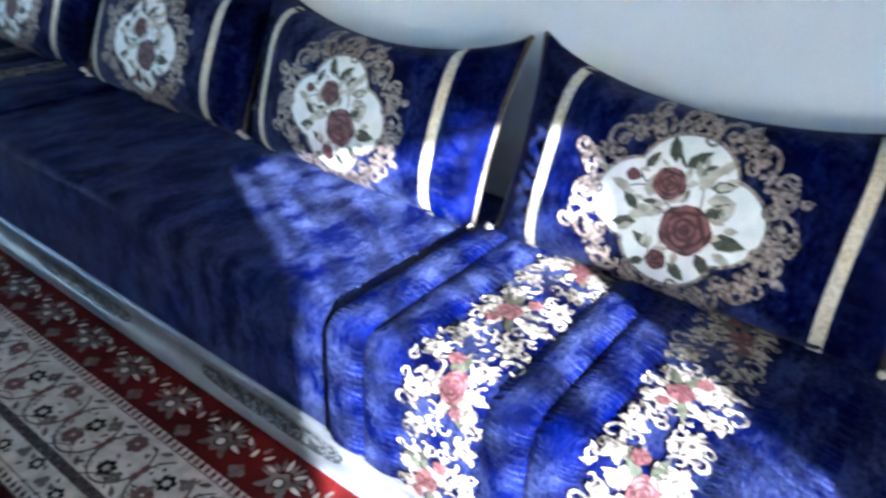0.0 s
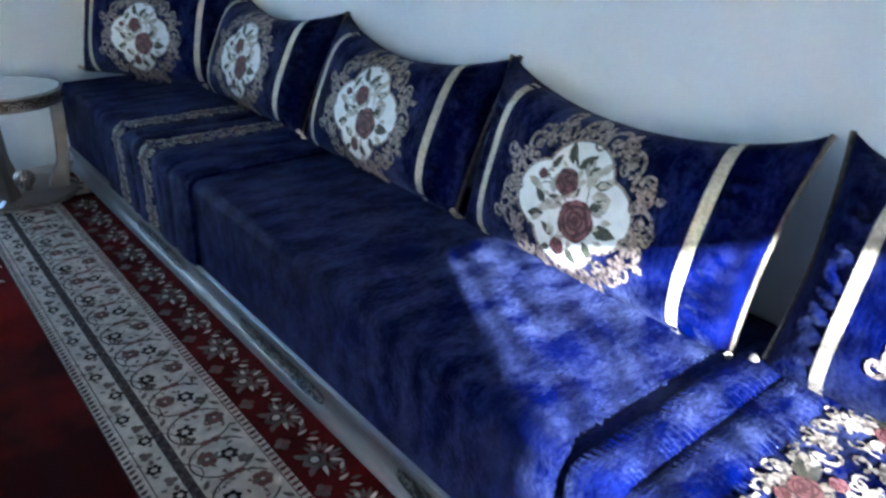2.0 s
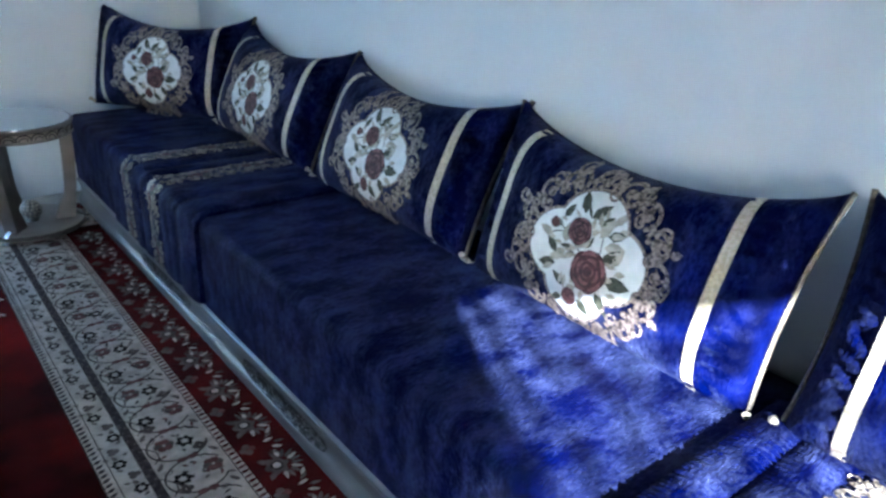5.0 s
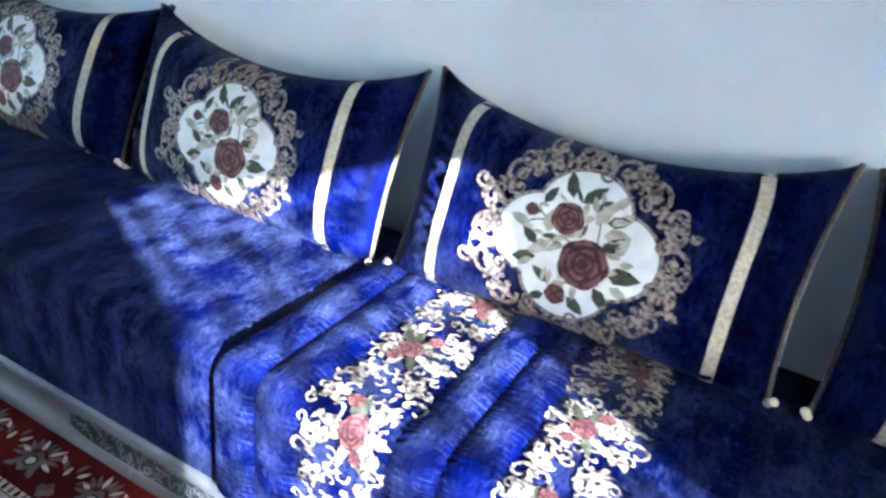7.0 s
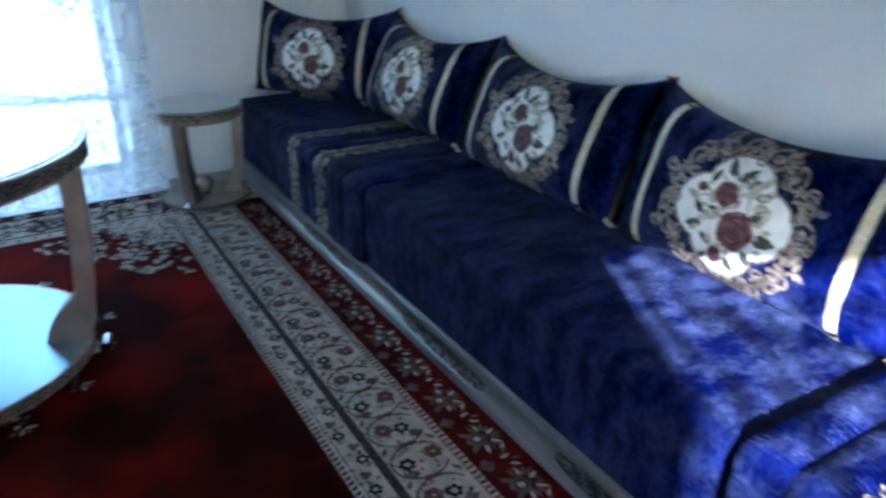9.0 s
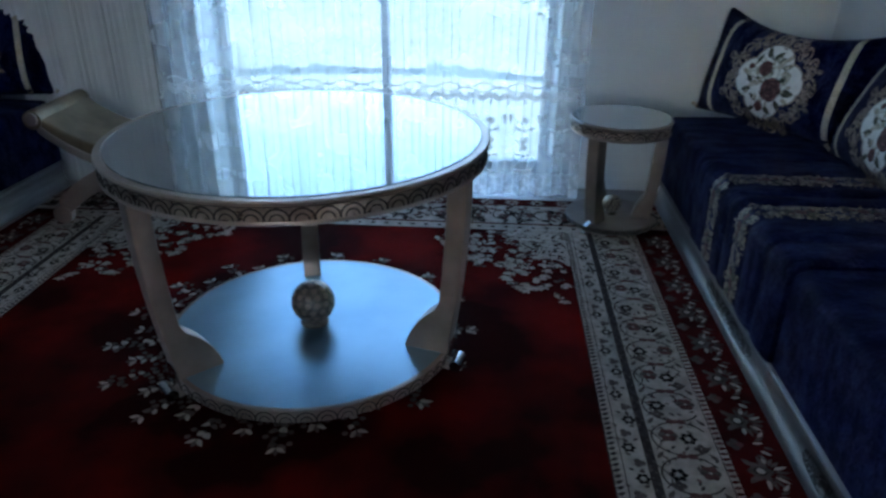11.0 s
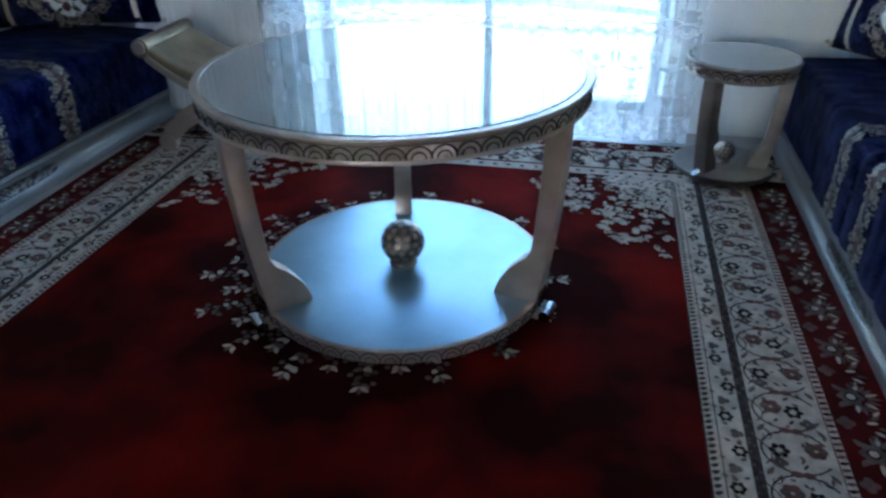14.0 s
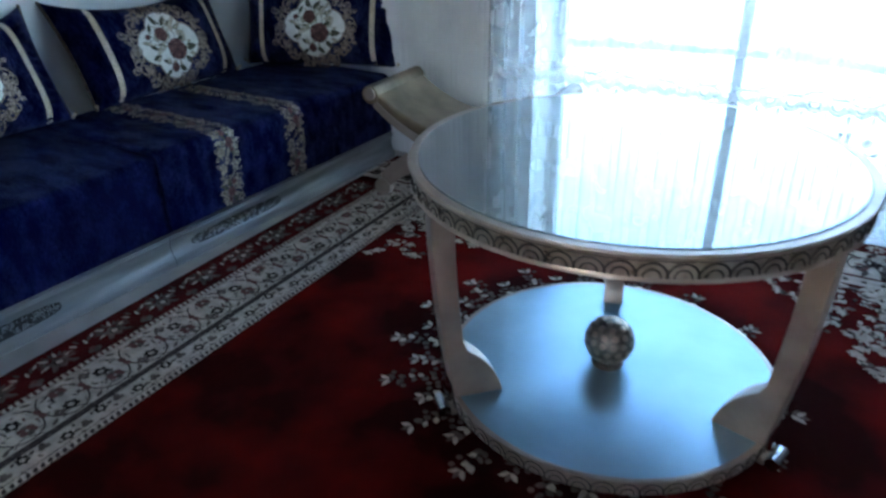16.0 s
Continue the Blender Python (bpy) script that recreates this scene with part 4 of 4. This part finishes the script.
runner(0.900, 1, 0.975, -1, "quilted blue velvet runner with embroidered rose bands, in sunlight", width=0.90, bands=((0.20, 0.385), (0.57, 0.74)))
runner(0.900, 1, 2.585, 1, "quilted blue velvet runner with two embroidered bands, in the shade", width=0.93, bands=((0.325, 0.435), (0.630, 0.735)), full=0.8)
runner(-2.203, -1, 2.73, 1, "quilted blue velvet runner with embroidered bands on the opposite sofa", depth=0.72, width=0.98, bands=((0.26, 0.38), (0.66, 0.77)), full=0.2, turn=-2.5)


# ---- round tables ----
def round_table(m, R, H, RS, foot, label, ball, group=""):
    ob = thing("coffee_table" if R > 0.4 else "side_table", m, label, "table", group)
    k = R / 0.55
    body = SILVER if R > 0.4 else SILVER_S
    rim = 0.066 if R > 0.4 else 0.062
    kl = max(k, 0.95)
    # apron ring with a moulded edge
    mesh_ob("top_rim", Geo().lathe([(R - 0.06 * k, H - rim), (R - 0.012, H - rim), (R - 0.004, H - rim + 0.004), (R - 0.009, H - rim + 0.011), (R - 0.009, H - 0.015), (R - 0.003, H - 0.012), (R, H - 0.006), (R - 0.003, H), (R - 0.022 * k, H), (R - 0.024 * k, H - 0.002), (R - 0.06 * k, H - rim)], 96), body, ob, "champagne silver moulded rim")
    mesh_ob("glass_top", Geo().lathe([(0, H - 0.02), (R - 0.025 * k, H - 0.02), (R - 0.025 * k, H - 0.001), (R - 0.027 * k, H + 0.002), (0, H + 0.002)], 96), GLASS_TOP, ob, "glossy glass panel")
    SH = foot + (0.042 if R > 0.4 else 0.026)
    mesh_ob("shelf", Geo().lathe([(0, foot), (RS - 0.006, foot), (RS, foot + 0.005), (RS - 0.003, SH - 0.005), (RS - 0.008, SH), (0, SH)], 96), SATIN if R > 0.4 else body, ob, "satin silver lower shelf")

    mesh_ob("shelf_edge", Geo().lathe([(RS - 0.010, foot + 0.001), (RS + 0.001, foot + 0.002), (RS + 0.003, foot + 0.005), (RS + 0.001, SH - 0.004), (RS + 0.002, SH - 0.001), (RS - 0.006, SH + 0.0015), (RS - 0.012, SH + 0.001)], 96), body, ob, "carved champagne silver shelf edge")

    mesh_ob("rim_band", Geo().lathe([(R - 0.0090, H - rim + 0.012), (R - 0.0078, H - rim + 0.013), (R - 0.0078, H - 0.019), (R - 0.0090, H - 0.018)], 96), SILVER_M, ob, "band behind the carving, toned for shade under the top")
    mesh_ob("rim_groove", Geo().lathe([(R - 0.0090, H - 0.0190), (R - 0.0065, H - 0.0175), (R - 0.0062, H - 0.0155)], 96), ARCS, ob, "dark groove under the rim")

    def scallops(name, rad, z0, hgt, n, wide=1.0):
        mo = Motif(lambda u, v, h: ((rad + h) * math.cos(u), (rad + h) * math.sin(u), z0 + v))
        for i in range(n):
            a0 = 2 * math.pi * i / n
            da = 2 * math.pi / n
            for q, wd in ((1.0, 0.0085 * wide), (0.55, 0.007 * wide)):
                pts = [(a0 + da * (0.5 - 0.52 * q * math.cos(t * math.pi / 8)), hgt * (0.04 + 0.9 * q * math.sin(t * math.pi / 8))) for t in range(9)]
                # widths are in the plane of the strip: scale the angle to metres
                vs = []
                for j, (u, v) in enumerate(pts):
                    p, q2 = pts[max(j - 1, 0)], pts[min(j + 1, 8)]
                    dx, dy = (q2[0] - p[0]) * rad, q2[1] - p[1]
                    d = math.hypot(dx, dy) or 1
                    ox, oy = -dy / d * wd / 2, dx / d * wd / 2
                    vs += [mo.place(u + ox / rad, v + oy, 0.0006), mo.place(u, v, 0.003), mo.place(u - ox / rad, v - oy, 0.0006)]
                mo.geo("s").add(vs, [(3 * j + e, 3 * j + e + 1, 3 * j + e + 4, 3 * j + e + 3) for j in range(8) for e in (0, 1)])
        mo.done(ob, {"s": ARCS}, {"s": name})
    scallops("rim_carving", R - 0.0078, H - rim + 0.013, rim - 0.032, 60 if R > 0.4 else 24, 0.62 if R > 0.4 else 0.7)
    scallops("shelf_carving", RS + 0.002, foot + 0.003, SH - foot - 0.006, 52 if R > 0.4 else 28, 0.48)
    # three bowed legs that sweep inwards at the foot
    base_r = RS + 0.004 if R > 0.4 else RS * 0.84
    for j in range(3):
        a = radians(-15 + 120 * j)
        prof_o, prof_i = [], []
        for t in range(21):
            f = (t / 20) ** 1.5
            z = SH + (H - rim - SH) * f
            bow = base_r + (R - 0.032 * k - base_r) * (1 - (1 - f) ** 1.9)
            g2 = min(f / 0.26, 1)
            th = (0.050 + 0.008 * f) * kl + 0.085 * k * (math.cos(g2 * math.pi / 2) ** 0.7 if g2 < 1 else 0)
            prof_o.append((bow, z))
            prof_i.append((bow - th, z))
        outline = prof_o + prof_i[::-1]
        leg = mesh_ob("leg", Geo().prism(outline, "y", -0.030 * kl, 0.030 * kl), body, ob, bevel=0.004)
        leg.matrix_local = pose(0, 0, 0, 0, 0, math.degrees(a))
        ft = Geo()
        ft.prism([(RS - 0.05 * k, 0.0), (RS + 0.012 * k, 0.0), (RS + 0.014 * k, foot * 0.8), (RS - 0.01, foot + 0.001), (RS - 0.05 * k, foot + 0.001)], "y", -0.024 * k, 0.024 * k)
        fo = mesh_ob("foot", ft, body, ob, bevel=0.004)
        fo.matrix_local = pose(0, 0, 0, 0, 0, math.degrees(a))
        leaf = mesh_ob("foot_leaf", Geo().prism([(base_r + 0.002, SH + 0.050 * k), (base_r + 0.012 * k, SH + 0.030 * k), (RS + 0.022 * k, SH - 0.002), (RS + 0.020 * k, SH - 0.012 * k), (RS + 0.004, SH - 0.006)], "y", -0.026 * k, 0.026 * k), CHROME, ob, bevel=0.003)
        leaf.matrix_local = pose(0, 0, 0, 0, 0, math.degrees(a))
        sc = Geo().tube([(RS + 0.033 * k, -0.032 * k, 0.020 * k), (RS + 0.033 * k, 0.032 * k, 0.020 * k)], 0.019 * k, 14)
        so = mesh_ob("foot_scroll", sc, CHROME, ob, "shiny scrolled foot ornament")
        so.matrix_local = pose(0, 0, 0, 0, 0, math.degrees(a))
    # studded ball on a little plinth, in the middle of the shelf
    br = ball
    base = mesh_ob("ball", Geo().lathe([(0.0, SH)] + [(br * 0.62, SH), (br * 0.66, SH + br * 0.10), (br * 0.52, SH + br * 0.26), (br * 0.55, SH + br * 0.34)] + [(br * math.cos(t), SH + br * 1.15 + br * math.sin(t)) for t in [-0.95 + i * (2.52 / 12) for i in range(13)]], 32), SILVER_D, ob, "antiqued silver ornamental ball")
    st = Geo()
    for i in range(7):
        lat = -0.85 + i * 0.36
        n = max(4, int(15 * math.cos(lat)))
        for q in range(n):
            lo = 2 * math.pi * (q + 0.5 * (i % 2)) / n
            d = Vector((math.cos(lat) * math.cos(lo), math.cos(lat) * math.sin(lo), math.sin(lat)))
            e1 = Vector((-math.sin(lo), math.cos(lo), 0))
            e2 = d.cross(e1)
            c = Vector((0, 0, SH + br * 1.15)) + d * br
            w = br * 0.15
            ring = [c + (e1 * math.cos(x) + e2 * math.sin(x)) * w for x in [y * math.pi / 3 for y in range(6)]]
            st.add([c + d * br * 0.02] + ring, [(0, 1 + x, 1 + (x + 1) % 6) for x in range(6)])
    mesh_ob("studs", st, SILVER, base, smooth=False)
    return ob


round_table(pose(-0.488, 2.828, 0), 0.567, 0.720, 0.474, 0.020, "round champagne silver coffee table with glass top and lower shelf", 0.071)
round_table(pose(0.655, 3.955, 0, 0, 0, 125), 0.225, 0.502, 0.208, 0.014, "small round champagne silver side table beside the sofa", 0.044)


# ---- scrolled stool ----
def stool(m):
    ob = thing("stool", m, "gold upholstered gondola stool with scrolled ends by the window", "stool")
    W, dip, hi = 0.40, 0.30, 0.475

    def curve(t):
        x = W * t
        return x, dip + (hi - dip) * abs(t) ** 2.0
    top = [curve(-1 + k / 12) for k in range(25)]
    up = [(x, z + 0.045 + 0.012 * (1 - (x / W) ** 2)) for x, z in top]
    mesh_ob("seat_pad", Geo().prism(top + up[::-1], "y", -0.21, 0.21), STOOL, ob, "gold leatherette seat pad", bevel=0.012)
    for s in (-1, 1):
        roll = [(s * (W + 0.005) + 0.042 * math.cos(a), hi + 0.012 + 0.042 * math.sin(a)) for a in [i * math.pi / 8 for i in range(16)]]
        mesh_ob("scroll_end", Geo().prism(roll, "y", -0.215, 0.215), STOOL, ob, "rolled gold end")
        for y in (-0.226, 0.211):
            mesh_ob("rosette", Geo().prism([(s * (W + 0.005) + 0.03 * math.cos(a), hi + 0.018 + 0.03 * math.sin(a)) for a in [i * math.pi / 6 for i in range(12)]], "y", y, y + 0.015), SILVER, ob, bevel=0.003)
    for y in (-0.205, 0.175):
        low = [(x, z - 0.045) for x, z in top]
        mesh_ob("side_rail", Geo().prism(low + [(x, z - 0.003) for x, z in top[::-1]], "y", y, y + 0.03), SILVER, ob, bevel=0.004)
        arch = [(W * 0.92 * (-1 + k / 10), 0.02 + 0.185 * (1 - abs(-1 + k / 10) ** 2.0)) for k in range(21)]
        mesh_ob("leg_arch", Geo().prism(arch + [(x * 1.03, z + 0.098) for x, z in arch[::-1]], "y", y, y + 0.03), SILVER, ob, bevel=0.004)
        for s in (-1, 1):
            mesh_ob("foot_roll", Geo().prism([(s * W * 0.93 + 0.044 * math.cos(a), 0.045 + 0.044 * math.sin(a)) for a in [i * math.pi / 6 for i in range(12)]], "y", y - 0.004, y + 0.034), SILVER, ob, bevel=0.003)
    return ob


stool(pose(-1.505, 3.90, 0.004, 0, 0, 2))


# ---- curtains ----
def curtain(name, y, x0, x1, z0, z1, pleats, amp, material, label, lace=False):
    ob = thing(name, pose((x0 + x1) / 2, y, z0), label, "curtain")
    xm = (x0 + x1) / 2
    n = pleats * 10

    def at(i, j):
        x = x0 + (x1 - x0) * i
        z = z0 + (z1 - z0) * j
        ph = i * pleats * 2 * math.pi + 1.3 * math.sin(i * 9) + 0.25 * math.sin(j * 3 + i * 20)
        a = amp * (0.75 + 0.35 * math.sin(i * 31)) * (0.8 + 0.2 * j)
        return (x - xm + 0.012 * math.sin(ph * 2 + 1), a * math.sin(ph) + 0.01 * noise.noise((x * 3, z * 2, 0)), z - z0)
    mesh_ob("voile", Geo().grid(at, n, 14), material, ob)
    if lace:
        mo = Motif(lambda u, v, h: (u - xm, -1.25 * amp - h + 0.3 * amp * math.sin(u * 31), v - z0))
        x = x0 + 0.08
        while x < x1 - 0.08:
            # a wavy ribbon, with a drop of scrolled urns below it
            for z, e in ((0.565, 1), (0.545, -1)):
                mo.strip("l", [(x + 0.17 * q / 10, z + e * 0.012 * math.sin(q * 0.63)) for q in range(11)], 0.006, 0.004)
            c = x + 0.08
            for q in (c - 0.0425, c + 0.0425):
                # a shell of two arcs and seven ribs, with a bead on either side
                for r in (0.038, 0.024):
                    mo.strip("l", [(q + r * math.cos(w * 0.3142), 0.535 - r * 1.1 * math.sin(w * 0.3142)) for w in range(11)], 0.0075, 0.004)
                for w in range(7):
                    mo.leaf("l", q + 0.010 * math.cos(3.4 + w * 0.42), 0.530 + 0.010 * math.sin(3.4 + w * 0.42), 3.4 + w * 0.42, 0.030, 0.006, 0.0045)
                mo.disc("l", q + 0.0425, 0.512, 0.009, 8, 0.0042)
                mo.leaf("l", q + 0.0425, 0.500, -1.57, 0.035, 0.012, 0.0044)
            for z, r in ((0.345, 0.030), (0.215, 0.026), (0.12, 0.020)):
                for e in (-1, 1):
                    mo.curl("l", c + e * 0.006, z + r, 1.57 - e * 0.8, r * 0.75, e, 0.007, 0.004, 12)
                    mo.curl("l", c + e * 0.006, z - r, -1.57 + e * 0.8, r * 0.75, -e, 0.007, 0.0042, 12)
                    mo.leaf("l", c + e * 0.012, z, 1.57 - e * 1.2, r * 1.6, 0.013, 0.0046)
                mo.leaf("l", c, z + r, 1.57, 0.045, 0.014, 0.0044)
                mo.disc("l", c, z, 0.010, 8, 0.0048)
                mo.disc("l", c, z - r * 1.7, 0.006, 8, 0.0048)
            for e in (-1, 1):
                mo.disc("l", c + e * 0.07, 0.42, 0.012, 8, 0.004)
                mo.leaf("l", c + e * 0.07, 0.42, -1.57, 0.05, 0.012, 0.0042)
            x += 0.17
        mo.done(ob, {"l": LACE}, {"l": "lace_embroidery"})

        def hem(i, j):
            p = at(i, 0.004 + j * 0.048)
            drop = 0.022 * abs(math.sin(i * pleats * 1.7)) * (1 - j)
            return (p[0], p[1] * 1.35 - 0.008 - 0.02 * (1 - j), p[2] + drop)
        mesh_ob("scalloped_hem", Geo().grid(hem, n, 5), HEM, ob, "denser scalloped lace hem")
    return ob


curtain("sheer_curtain", 4.27, -1.62, 0.52, -0.011, 2.5, 26, 0.022, SHEER, "white sheer voile curtain with embroidered lace hem over the glazed door", lace=True)
PLEAT = vary(mat("pleated_cotton", (0.74, 0.75, 0.76), 0.7), (0.80, 0.81, 0.82), (0.86, 0.87, 0.87), 6, bump=0.2, bump_scale=120)
curtain("side_curtain", 4.30, -2.34, -1.56, -0.011, 2.5, 26, 0.020, PLEAT, "finely pleated white curtain gathered beside the sheer")
curtain("sheer_curtain", YB + 0.10, BX0 - 0.15, BX1 + 0.15, -0.011, 2.3, 9, 0.007, SHEER_SUN, "thin lace curtain over the small window")
